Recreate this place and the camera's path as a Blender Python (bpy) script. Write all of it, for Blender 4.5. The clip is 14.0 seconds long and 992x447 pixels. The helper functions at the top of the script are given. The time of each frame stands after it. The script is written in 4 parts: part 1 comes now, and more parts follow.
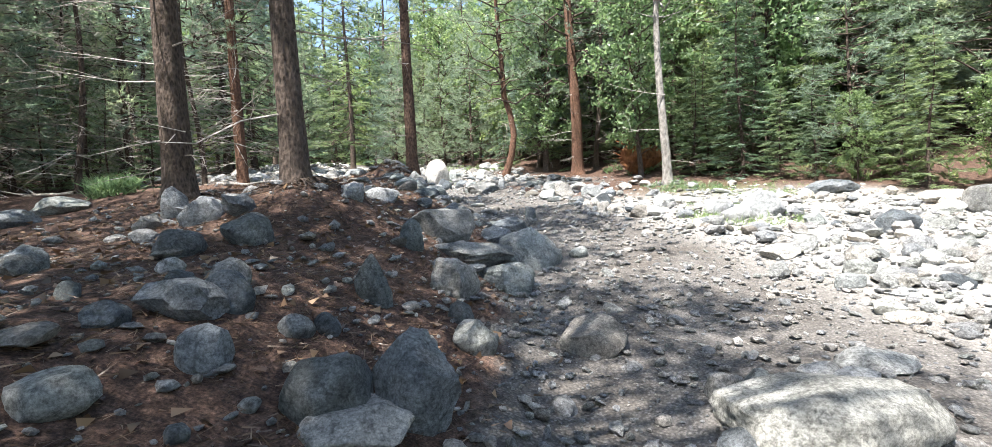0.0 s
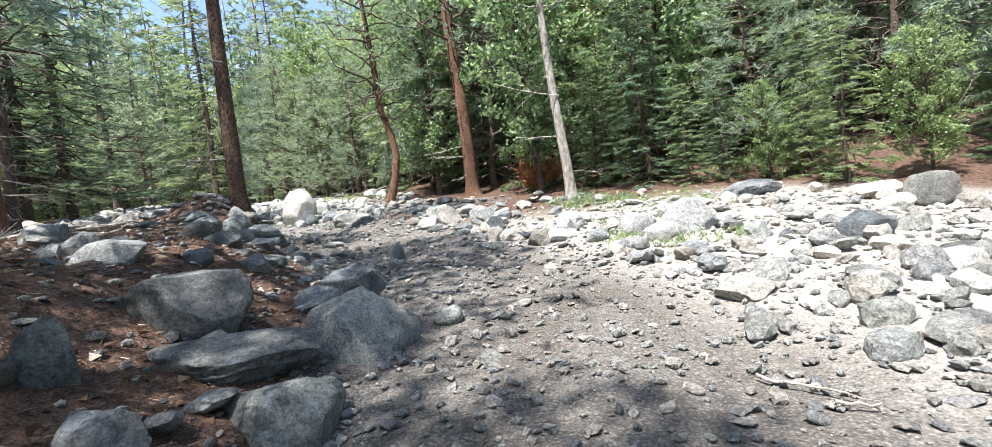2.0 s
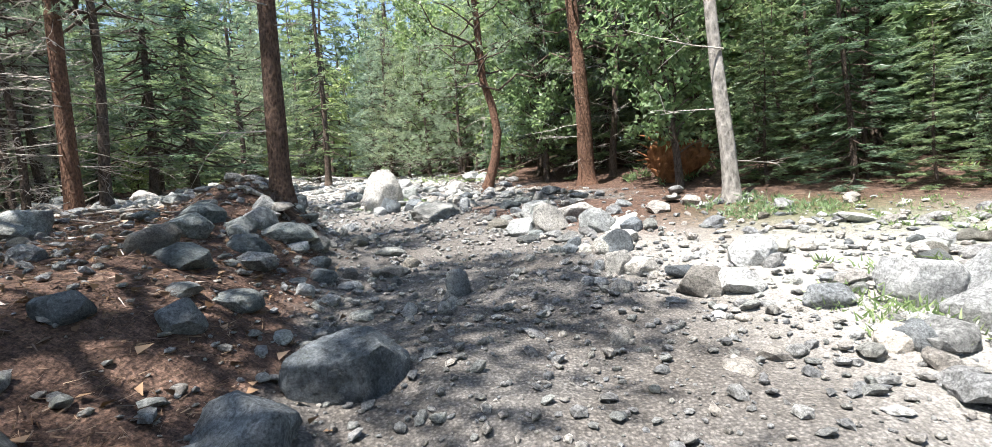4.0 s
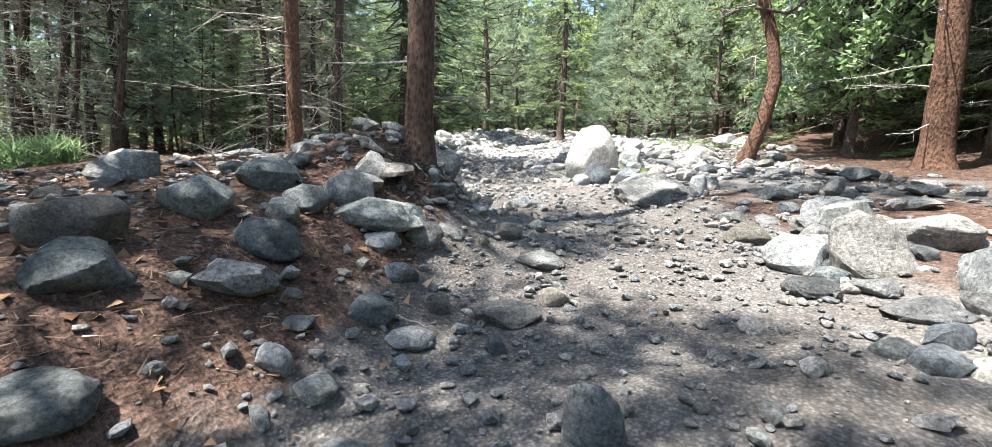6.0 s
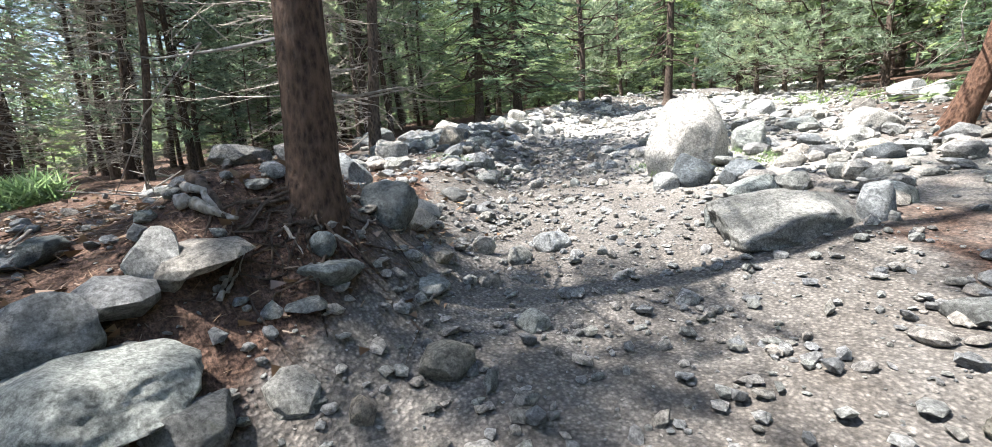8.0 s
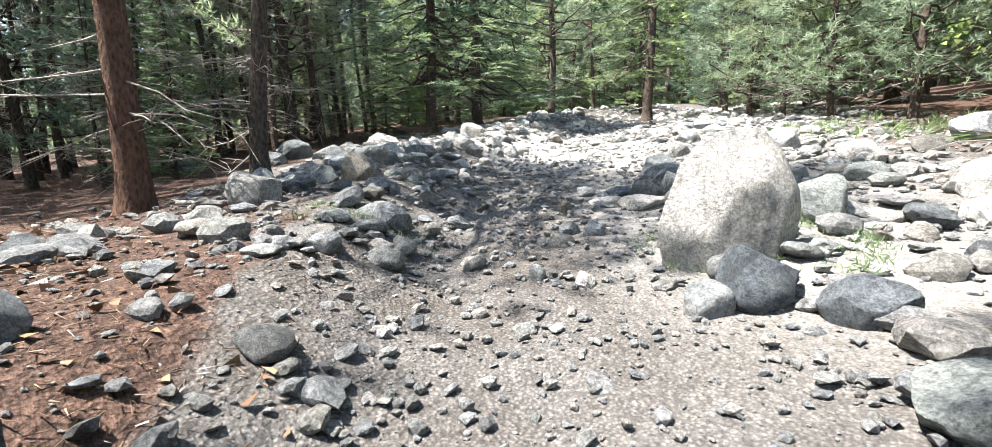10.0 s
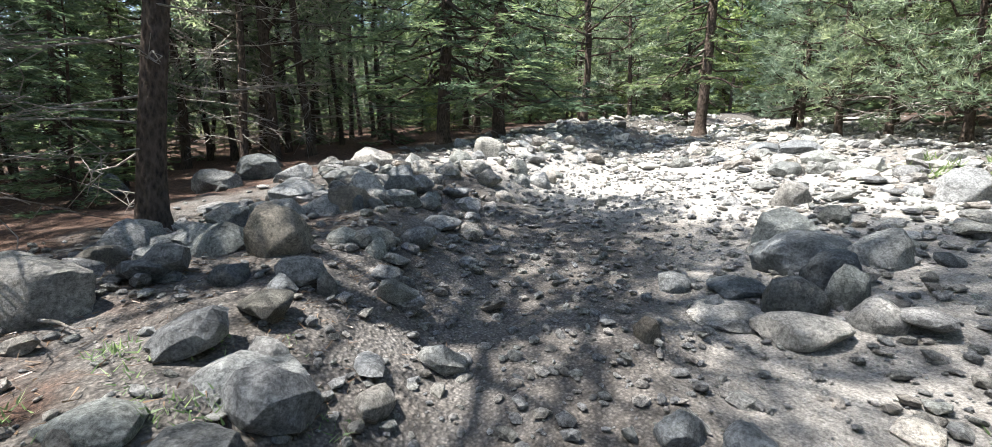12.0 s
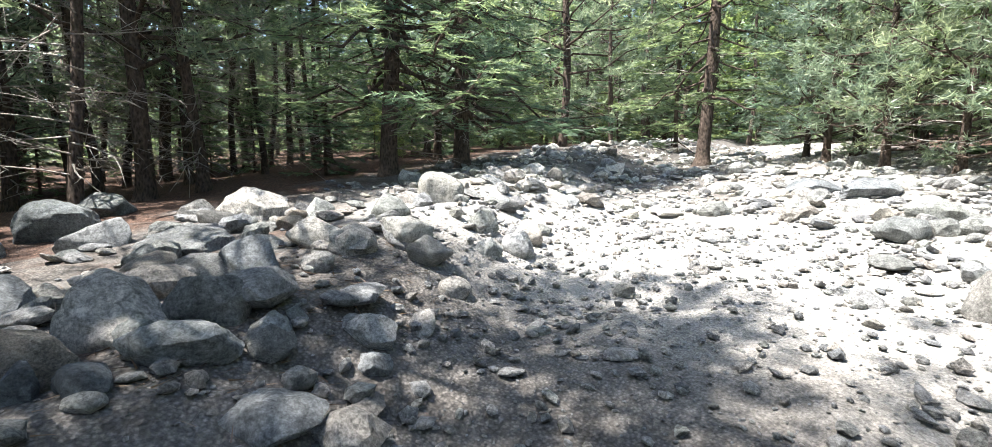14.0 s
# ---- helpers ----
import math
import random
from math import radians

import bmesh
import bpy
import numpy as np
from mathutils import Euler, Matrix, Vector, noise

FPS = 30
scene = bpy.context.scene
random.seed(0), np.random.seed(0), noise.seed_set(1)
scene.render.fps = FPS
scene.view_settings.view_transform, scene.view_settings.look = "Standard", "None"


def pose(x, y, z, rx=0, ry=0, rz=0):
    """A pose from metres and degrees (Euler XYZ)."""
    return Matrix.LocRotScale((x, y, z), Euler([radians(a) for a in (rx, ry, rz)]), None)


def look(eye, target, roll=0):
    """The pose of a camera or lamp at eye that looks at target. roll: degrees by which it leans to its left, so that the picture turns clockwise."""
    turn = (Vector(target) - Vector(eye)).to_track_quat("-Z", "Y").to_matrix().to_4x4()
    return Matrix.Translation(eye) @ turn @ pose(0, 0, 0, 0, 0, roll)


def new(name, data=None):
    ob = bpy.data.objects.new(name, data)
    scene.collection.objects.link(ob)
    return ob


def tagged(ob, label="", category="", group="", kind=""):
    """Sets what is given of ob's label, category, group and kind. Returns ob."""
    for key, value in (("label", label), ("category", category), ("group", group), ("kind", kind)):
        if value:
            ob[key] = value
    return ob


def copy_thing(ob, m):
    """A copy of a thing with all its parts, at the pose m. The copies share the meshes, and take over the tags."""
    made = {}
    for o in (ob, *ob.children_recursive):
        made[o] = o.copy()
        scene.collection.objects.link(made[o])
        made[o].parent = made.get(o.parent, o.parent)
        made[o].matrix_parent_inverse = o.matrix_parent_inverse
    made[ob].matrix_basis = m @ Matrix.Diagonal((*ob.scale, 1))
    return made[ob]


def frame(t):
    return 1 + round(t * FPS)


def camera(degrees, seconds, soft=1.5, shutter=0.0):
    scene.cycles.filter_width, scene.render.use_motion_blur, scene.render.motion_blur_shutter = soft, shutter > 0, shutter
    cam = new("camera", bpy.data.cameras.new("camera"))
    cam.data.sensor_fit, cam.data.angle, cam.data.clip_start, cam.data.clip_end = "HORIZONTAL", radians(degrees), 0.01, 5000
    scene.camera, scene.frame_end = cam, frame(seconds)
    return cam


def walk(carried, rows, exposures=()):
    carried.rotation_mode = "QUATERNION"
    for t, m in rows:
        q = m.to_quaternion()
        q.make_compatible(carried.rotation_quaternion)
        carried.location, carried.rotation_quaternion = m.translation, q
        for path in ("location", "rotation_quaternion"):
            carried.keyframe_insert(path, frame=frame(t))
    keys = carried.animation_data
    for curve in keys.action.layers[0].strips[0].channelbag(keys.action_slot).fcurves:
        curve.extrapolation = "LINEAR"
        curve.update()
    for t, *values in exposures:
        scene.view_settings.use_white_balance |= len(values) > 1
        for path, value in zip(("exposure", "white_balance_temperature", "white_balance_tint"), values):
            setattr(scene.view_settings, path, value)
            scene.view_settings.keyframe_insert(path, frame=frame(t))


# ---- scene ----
cam = camera(93.0, 14.0, soft=0.8)
METRES, EYE, TILT, LEAN, TURN = 20.0, 1.35, -2.5, 3.0, 0.0
ROWS = [
    (0.0, 0.0, 0.0, 0.0, -0.0, 0.0, 0.0),
    (0.5, 0.0102, 0.0332, 0.0016, -5.06, -1.68, -0.34),
    (1.0, 0.0233, 0.062, 0.0045, -7.96, 1.3, -1.47),
    (1.5, 0.0304, 0.0931, 0.0071, -3.38, 2.88, -2.16),
    (2.0, 0.0452, 0.1239, 0.0105, -10.41, 2.38, 5.26),
    (2.5, 0.0562, 0.1575, 0.0138, -3.53, 2.28, 1.17),
    (3.0, 0.0634, 0.1918, 0.0216, 0.22, 2.64, 0.61),
    (5.5, 0.0664, 0.3655, 0.0488, 21.07, -4.65, -2.18),
    (6.0, 0.0613, 0.4008, 0.0537, 31.77, -5.33, -5.34),
    (6.5, 0.0599, 0.4348, 0.0603, 27.17, -5.72, -1.6),
    (7.0, 0.0542, 0.4675, 0.0658, 29.51, -5.7, -4.61),
    (7.5, 0.045, 0.4989, 0.0735, 32.44, -8.86, -4.1),
    (8.0, 0.0326, 0.5299, 0.0809, 45.43, -9.7, -1.0),
    (8.5, 0.0122, 0.5595, 0.0873, 44.81, -8.87, -3.91),
    (11.0, -0.0987, 0.7048, 0.1125, 40.47, -9.08, -2.33),
    (11.5, -0.1223, 0.729, 0.1179, 42.88, -10.06, -2.23),
    (12.0, -0.149, 0.7525, 0.1222, 44.51, -9.06, -5.03),
    (12.5, -0.1739, 0.7812, 0.1263, 44.1, -5.77, -4.37),
    (13.0, -0.2019, 0.8086, 0.128, 43.39, -5.24, -4.3),
    (13.5, -0.2244, 0.8399, 0.1314, 38.73, -5.04, -2.87),
    (14.0, -0.2497, 0.8691, 0.1345, 41.09, -6.0, -5.38),
]
walk(cam, [(t, pose(0, 0, EYE, TILT, LEAN, TURN) @ pose(METRES * x, METRES * y, METRES * z, 90 + pitch, roll, yaw)) for t, x, y, z, yaw, pitch, roll in ROWS], exposures=[(0.0, 1.9), (3.2, 1.65), (5.5, 2.05), (8.5, 2.1), (10.8, 1.9), (11.5, 1.35), (12.0, 1.65), (12.6, 2.15), (14.0, 2.05)])

# ---- world, sun, exposure ----
SUN_FROM = Vector((-0.62, -0.78, 0.0)).normalized()
SUN_ELEV = 65.0
world = bpy.data.worlds.new("sky")
scene.world = world
world.use_nodes = True
wn = world.node_tree
sky = wn.nodes.new("ShaderNodeTexSky")
sky.sky_type = "NISHITA"
sky.sun_disc = False
sky.sun_elevation = radians(SUN_ELEV)
sky.sun_rotation = math.atan2(SUN_FROM.x, SUN_FROM.y)
wn.links.new(sky.outputs[0], wn.nodes["Background"].inputs[0])
wn.nodes["Background"].inputs[1].default_value = 0.11
sun = new("sun", bpy.data.lights.new("sun", "SUN"))
sun.data.energy, sun.data.angle, sun.data.color = 5.0, radians(0.6), (1.0, 0.965, 0.915)
sun_dir = SUN_FROM * math.cos(radians(SUN_ELEV)) + Vector((0, 0, math.sin(radians(SUN_ELEV))))
sun.matrix_world = look(sun_dir * 60, (0, 0, 0))


# ---- materials ----
def material(name, rough=0.9):
    m = bpy.data.materials.new(name)
    m.use_nodes = True
    nt = m.node_tree
    b = nt.nodes["Principled BSDF"]
    b.inputs["Roughness"].default_value = rough
    b.inputs["Specular IOR Level"].default_value = 0.25
    return m, nt, b


def coords(nt, kind="Object", scale=(1, 1, 1)):
    tc = nt.nodes.new("ShaderNodeTexCoord")
    mp = nt.nodes.new("ShaderNodeMapping")
    mp.inputs["Scale"].default_value = scale
    nt.links.new(tc.outputs[kind], mp.inputs[0])
    return mp.outputs[0]


def coords_of(nt, vec, scale, turn=(0.9, 0.6, 0.3)):
    mp = nt.nodes.new("ShaderNodeMapping")
    mp.inputs["Scale"].default_value, mp.inputs["Rotation"].default_value = scale, turn
    nt.links.new(vec, mp.inputs[0])
    return mp.outputs[0]


def noise_tex(nt, vec, scale, detail=6, rough=0.6):
    n = nt.nodes.new("ShaderNodeTexNoise")
    n.inputs["Scale"].default_value = scale
    n.inputs["Detail"].default_value = detail
    n.inputs["Roughness"].default_value = rough
    nt.links.new(vec, n.inputs["Vector"])
    return n.outputs[0]


def voronoi(nt, vec, scale, out="Color", feature="F1"):
    n = nt.nodes.new("ShaderNodeTexVoronoi")
    n.feature = feature
    n.inputs["Scale"].default_value = scale
    nt.links.new(vec, n.inputs["Vector"])
    return n.outputs[out]


def ramp(nt, fac, *stops):
    r = nt.nodes.new("ShaderNodeValToRGB")
    while len(r.color_ramp.elements) < len(stops):
        r.color_ramp.elements.new(0.5)
    for e, (p, c) in zip(r.color_ramp.elements, stops):
        e.position = p
        e.color = (*c, 1) if len(c) == 3 else c
    nt.links.new(fac, r.inputs[0])
    return r.outputs[0]


def grey(v):
    return (v, v, v)


def mix(nt, fac, a, b, mode="MIX"):
    m = nt.nodes.new("ShaderNodeMix")
    m.data_type, m.blend_type = "RGBA", mode
    for sock, v in ((0, fac), (6, a), (7, b)):
        if isinstance(v, (int, float)):
            m.inputs[sock].default_value = v
        elif isinstance(v, tuple):
            m.inputs[sock].default_value = (*v, 1)
        else:
            nt.links.new(v, m.inputs[sock])
    return m.outputs[2]


def bump(nt, b, height, strength, dist):
    n = nt.nodes.new("ShaderNodeBump")
    n.inputs["Strength"].default_value, n.inputs["Distance"].default_value = strength, dist
    nt.links.new(height, n.inputs["Height"])
    nt.links.new(n.outputs[0], b.inputs["Normal"])


def object_random(nt):
    return nt.nodes.new("ShaderNodeObjectInfo").outputs["Random"]


def island_random(nt):
    return nt.nodes.new("ShaderNodeNewGeometry").outputs["Random Per Island"]


def ground_material():
    m, nt, b = material("earth", 0.95)
    p = coords(nt)
    at = nt.nodes.new("ShaderNodeAttribute")
    at.attribute_name = "zones"
    sep = nt.nodes.new("ShaderNodeSeparateColor")
    nt.links.new(at.outputs["Color"], sep.inputs[0])
    n1, n2, n3 = noise_tex(nt, p, 1.3, 8), noise_tex(nt, p, 14, 8, 0.7), noise_tex(nt, p, 70, 4, 0.7)
    gravel = ramp(nt, n2, (0.25, (0.105, 0.1, 0.096)), (0.5, (0.17, 0.162, 0.156)), (0.75, (0.27, 0.26, 0.25)))
    gravel = mix(nt, 0.5, gravel, ramp(nt, voronoi(nt, p, 45, "Distance"), (0.1, grey(0.8)), (0.6, grey(0.15))), "OVERLAY")
    gravel = mix(nt, 0.42, gravel, ramp(nt, n3, (0.36, grey(0.12)), (0.64, grey(0.88))), "OVERLAY")
    gravel = mix(nt, 1.0, gravel, ramp(nt, n1, (0.3, (0.72, 0.66, 0.6)), (0.7, (1.1, 1.08, 1.05))), "MULTIPLY")
    litter = ramp(nt, n2, (0.25, (0.02, 0.012, 0.01)), (0.46, (0.07, 0.042, 0.031)), (0.66, (0.16, 0.098, 0.072)), (0.8, (0.34, 0.25, 0.195)))
    fibres = noise_tex(nt, coords(nt, "Object", (9, 60, 9)), 2.0, 5, 0.75)
    litter = mix(nt, 0.7, litter, ramp(nt, n3, (0.36, grey(0.1)), (0.64, grey(0.9))), "OVERLAY")
    litter = mix(nt, 0.6, litter, ramp(nt, fibres, (0.35, grey(0.2)), (0.65, grey(0.8))), "OVERLAY")
    # pale stony ground, with the glare of full sun raised into its colour
    pale = ramp(nt, n2, (0.25, (0.24, 0.225, 0.205)), (0.55, (0.4, 0.38, 0.35)), (0.8, (0.55, 0.53, 0.5)))
    pale = mix(nt, 0.6, pale, ramp(nt, n3, (0.36, grey(0.15)), (0.64, grey(0.85))), "OVERLAY")
    grass = ramp(nt, n2, (0.3, (0.05, 0.085, 0.02)), (0.7, (0.14, 0.2, 0.05)))
    breakup = nt.nodes.new("ShaderNodeMath")
    breakup.operation = "MULTIPLY_ADD"
    nt.links.new(n1, breakup.inputs[0])
    breakup.inputs[1].default_value = 1.2
    nt.links.new(sep.outputs[0], breakup.inputs[2])
    # trail mask: zone value shifted by noise, then sharpened
    sh = nt.nodes.new("ShaderNodeMapRange")
    nt.links.new(breakup.outputs[0], sh.inputs[0])
    sh.inputs[1].default_value, sh.inputs[2].default_value = 0.82, 1.12
    col = mix(nt, sh.outputs[0], litter, gravel)
    col = mix(nt, sep.outputs[1], col, pale)
    col = mix(nt, sep.outputs[2], col, grass)
    nt.links.new(col, b.inputs["Base Color"])
    h = mix(nt, 0.5, n2, n3)
    h = mix(nt, 0.4, h, voronoi(nt, p, 30, "Distance"))
    bump(nt, b, h, 1.0, 0.06)
    return m


def rock_material(name, dark, mid, light, moss=0.25, loose=False):
    m, nt, b = material(name, 0.82)
    p = coords(nt)
    rnd = island_random(nt) if loose else object_random(nt)
    off = nt.nodes.new("ShaderNodeVectorMath")
    off.operation = "ADD"
    comb = nt.nodes.new("ShaderNodeCombineXYZ")
    for i in range(3):
        mul = nt.nodes.new("ShaderNodeMath")
        mul.operation = "MULTIPLY"
        mul.inputs[1].default_value = 37.0 + 23 * i
        nt.links.new(rnd, mul.inputs[0])
        nt.links.new(mul.outputs[0], comb.inputs[i])
    nt.links.new(p, off.inputs[0])
    nt.links.new(comb.outputs[0], off.inputs[1])
    q = off.outputs[0]
    n1, n2 = noise_tex(nt, q, 2.5, 8, 0.65), noise_tex(nt, q, 60, 6, 0.8)
    col = ramp(nt, n1, (0.3, dark), (0.5, mid), (0.72, light))
    speck = ramp(nt, n2, (0.36, grey(0.2)), (0.5, grey(0.5)), (0.64, grey(0.82)))
    col = mix(nt, 0.75, col, speck, "OVERLAY")
    # dark cracks and seams
    band = noise_tex(nt, coords_of(nt, q, (2.0, 5.0, 11.0)), 1.0, 9, 0.75)
    col = mix(nt, 0.22, col, ramp(nt, band, (0.36, grey(0.2)), (0.5, grey(0.5)), (0.62, grey(0.85))), "OVERLAY")
    pits = noise_tex(nt, q, 26, 10, 0.8)
    col = mix(nt, 0.7, col, ramp(nt, pits, (0.38, grey(0.12)), (0.5, grey(0.5)), (0.66, grey(0.8))), "OVERLAY")
    seam = noise_tex(nt, q, 3.1, 3, 0.5)
    col = mix(nt, ramp(nt, seam, (0.485, grey(0)), (0.5, grey(0.45)), (0.515, grey(0))), col, (0.07, 0.07, 0.07))
    # lichen blotches
    l1 = noise_tex(nt, q, 7, 8, 0.75)
    lich = ramp(nt, l1, (0.57, grey(0)), (0.63, grey(moss)))
    col = mix(nt, lich, col, (0.11, 0.12, 0.085))
    l2 = noise_tex(nt, q, 4.3, 9, 0.8)
    col = mix(nt, ramp(nt, l2, (0.6, grey(0)), (0.66, grey(0.45))), col, (0.5, 0.49, 0.46))
    tone = ramp(nt, rnd, (0.0, (0.72, 0.76, 0.8)), (0.35, (1.0, 1.0, 1.0)), (0.6, (0.86, 0.9, 0.86)), (0.8, (1.12, 1.04, 0.95)), (1.0, (1.25, 1.22, 1.18)))
    col = mix(nt, 1.0, col, tone, "MULTIPLY")
    nt.links.new(col, b.inputs["Base Color"])
    bump(nt, b, mix(nt, 0.3, mix(nt, 0.45, noise_tex(nt, q, 7, 12, 0.75), pits), n2), 1.0, 0.08)
    return m


def bark_material(name, dark, light, plate=16.0):
    m, nt, b = material(name, 0.95)
    p = coords(nt, "Object", (1, 1, 0.42))
    v = voronoi(nt, p, plate, "Distance")
    n = noise_tex(nt, p, 40, 8, 0.75)
    col = ramp(nt, mix(nt, 0.7, v, n), (0.3, dark), (0.46, tuple(0.5 * (a + c) for a, c in zip(dark, light))), (0.62, light))
    big = noise_tex(nt, coords(nt), 1.7, 5)
    col = mix(nt, 1.0, col, ramp(nt, big, (0.3, grey(0.78)), (0.7, grey(1.15))), "MULTIPLY")
    nt.links.new(col, b.inputs["Base Color"])
    bump(nt, b, mix(nt, 0.55, v, n), 1.0, 0.07)
    return m


def leaf_material(name, a, b2, c, through_light):
    m, nt, b = material(name, 0.42)
    b.inputs["Specular IOR Level"].default_value = 0.6
    r = island_random(nt)
    col = ramp(nt, r, (0.0, a), (0.55, b2), (1.0, c))
    tint = ramp(nt, object_random(nt), (0.0, (0.8, 0.9, 0.95)), (1.0, (1.15, 1.1, 0.9)))
    col = mix(nt, 1.0, col, tint, "MULTIPLY")
    nt.links.new(col, b.inputs["Base Color"])
    tr = nt.nodes.new("ShaderNodeBsdfTranslucent")
    nt.links.new(mix(nt, 1.0, col, (1.7, 1.7, 1.45), "MULTIPLY"), tr.inputs[0])
    ms = nt.nodes.new("ShaderNodeMixShader")
    ms.inputs[0].default_value = through_light
    nt.links.new(b.outputs[0], ms.inputs[1])
    nt.links.new(tr.outputs[0], ms.inputs[2])
    nt.links.new(ms.outputs[0], nt.nodes["Material Output"].inputs[0])
    return m


EARTH = ground_material()
ROCK = rock_material("grey_gneiss", (0.14, 0.147, 0.15), (0.28, 0.285, 0.285), (0.47, 0.47, 0.46))
PALE_ROCK = rock_material("pale_granite", (0.26, 0.26, 0.255), (0.38, 0.378, 0.37), (0.52, 0.515, 0.5), 0.12)
DARK_ROCK = rock_material("blue_grey_stone", (0.065, 0.071, 0.076), (0.155, 0.166, 0.173), (0.3, 0.31, 0.315), 0.35)
BROWN_ROCK = rock_material("brown_stone", (0.12, 0.108, 0.096), (0.22, 0.203, 0.183), (0.35, 0.33, 0.3), 0.15)
PEBBLE = rock_material("loose_pebbles", (0.15, 0.147, 0.145), (0.27, 0.265, 0.26), (0.43, 0.422, 0.41), 0.1, True)
# pale stones, whitened further in colour for the sunlit stretches
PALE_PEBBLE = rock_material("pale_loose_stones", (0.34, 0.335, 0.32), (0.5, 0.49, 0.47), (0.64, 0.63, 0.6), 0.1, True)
BARK = bark_material("dark_bark", (0.022, 0.017, 0.014), (0.15, 0.112, 0.09), 26.0)
BROWN_BARK = bark_material("red_brown_bark", (0.02, 0.013, 0.01), (0.14, 0.088, 0.064), 30.0)
RED_BARK = bark_material("red_pine_bark", (0.05, 0.028, 0.02), (0.19, 0.105, 0.07), 30.0)
PALE_BARK = bark_material("pale_bark", (0.11, 0.1, 0.09), (0.36, 0.335, 0.305), 14.0)
DEAD_WOOD = bark_material("dead_wood", (0.22, 0.195, 0.17), (0.52, 0.475, 0.43), 30.0)
ROOT_WOOD = bark_material("torn_root_wood", (0.09, 0.035, 0.015), (0.36, 0.16, 0.075), 8.0)
PINE = leaf_material("pine_needles", (0.1, 0.14, 0.112), (0.19, 0.24, 0.19), (0.33, 0.38, 0.31), 0.5)
FIR = leaf_material("fir_needles", (0.07, 0.11, 0.072), (0.145, 0.195, 0.12), (0.27, 0.33, 0.21), 0.5)
LEAF = leaf_material("broad_leaves", (0.1, 0.15, 0.07), (0.18, 0.245, 0.12), (0.31, 0.37, 0.2), 0.5)
NEEDLES = leaf_material("fallen_needles", (0.075, 0.04, 0.022), (0.16, 0.085, 0.046), (0.3, 0.18, 0.105), 0.0)


# ---- shape of the land ----
TRAIL_Y = (-40, -4, 0, 4, 7, 9, 11.5, 14, 16, 18.5, 22, 28, 40, 80)
TRAIL_X = (1.0, 0.8, 1.0, 1.7, 1.6, 1.2, 0.2, -1.3, -3.0, -5.0, -6.5, -8.4, -11.0, -16.0)
RISE_Y = (-80, -20, 0, 4, 7, 10.4, 13.2, 16, 20, 24, 32, 60, 200)
RISE_Z = (-2.5, -1.5, -0.02, 0.2, 0.52, 1.13, 1.5, 1.86, 2.4, 2.95, 4.0, 6.5, 15.0)


def step(a, b, v):
    s = np.clip((v - a) / (b - a), 0, 1)
    return s * s * (3 - 2 * s)


def trail_x(y):
    return sum(np.interp(y + o, TRAIL_Y, TRAIL_X) for o in (-1, 0, 1)) / 3


def hump(x, y, cx, cy, r, h):
    return h * np.exp(-((x - cx) ** 2 + (y - cy) ** 2) / (r * r))


def ripple(x, y):
    return (0.035 * np.sin(1.9 * x + 1.3 * np.sin(0.8 * y)) * np.sin(1.6 * y + 0.9 * np.sin(1.3 * x)) +
            0.02 * np.sin(4.3 * x + 2.1 * np.sin(2.2 * y)) * np.sin(3.9 * y + 1.1) + 0.008 * np.sin(11.0 * x + 2 * np.sin(7 * y)) * np.sin(9.7 * y))


def land(x, y):
    x, y = np.asarray(x, float), np.asarray(y, float)
    z = sum(np.interp(y + o, RISE_Y, RISE_Z) for o in (-1, 0, 1)) / 3
    d = trail_x(y) - x
    high = 0.85 - 0.27 * step(11.5, 14, y) - 0.15 * step(3, -3, y)
    wide = 3.9 - 0.9 * step(6, 8.5, y)
    z = z + high * step(0.95, wide, d) - 0.35 * step(7, 14, d) * step(14, 8, y)
    z = z - 0.06 * step(0.5, 1.6, np.abs(d)) * 0 + 0.10 * step(1.3, 2.6, -d)
    z = z + 0.10 * np.clip(-d - 9, 0, 30) * step(-5, 6, y)
    z = z + hump(x, y, -2.4, 5.8, 1.05, 0.5) + hump(x, y, -2.2, 11.8, 0.85, 0.48) + hump(x, y, -5.1, 7.6, 1.2, 0.2)
    r = np.hypot(x, y - 10)
    z = z + 0.28 * np.clip(r - 70, 0, 400) * (0.6 + 0.4 * np.sin(np.arctan2(y - 10, x) * 3 + 1))
    return z + ripple(x, y)


def grid_lines(a, b, fine, far):
    inner = np.arange(a, b + 1e-6, fine)
    out = [0.25]
    while sum(out) < far:
        out.append(out[-1] * 1.25)
    o = np.cumsum(out)
    return np.concatenate([a - o[::-1], inner, b + o])


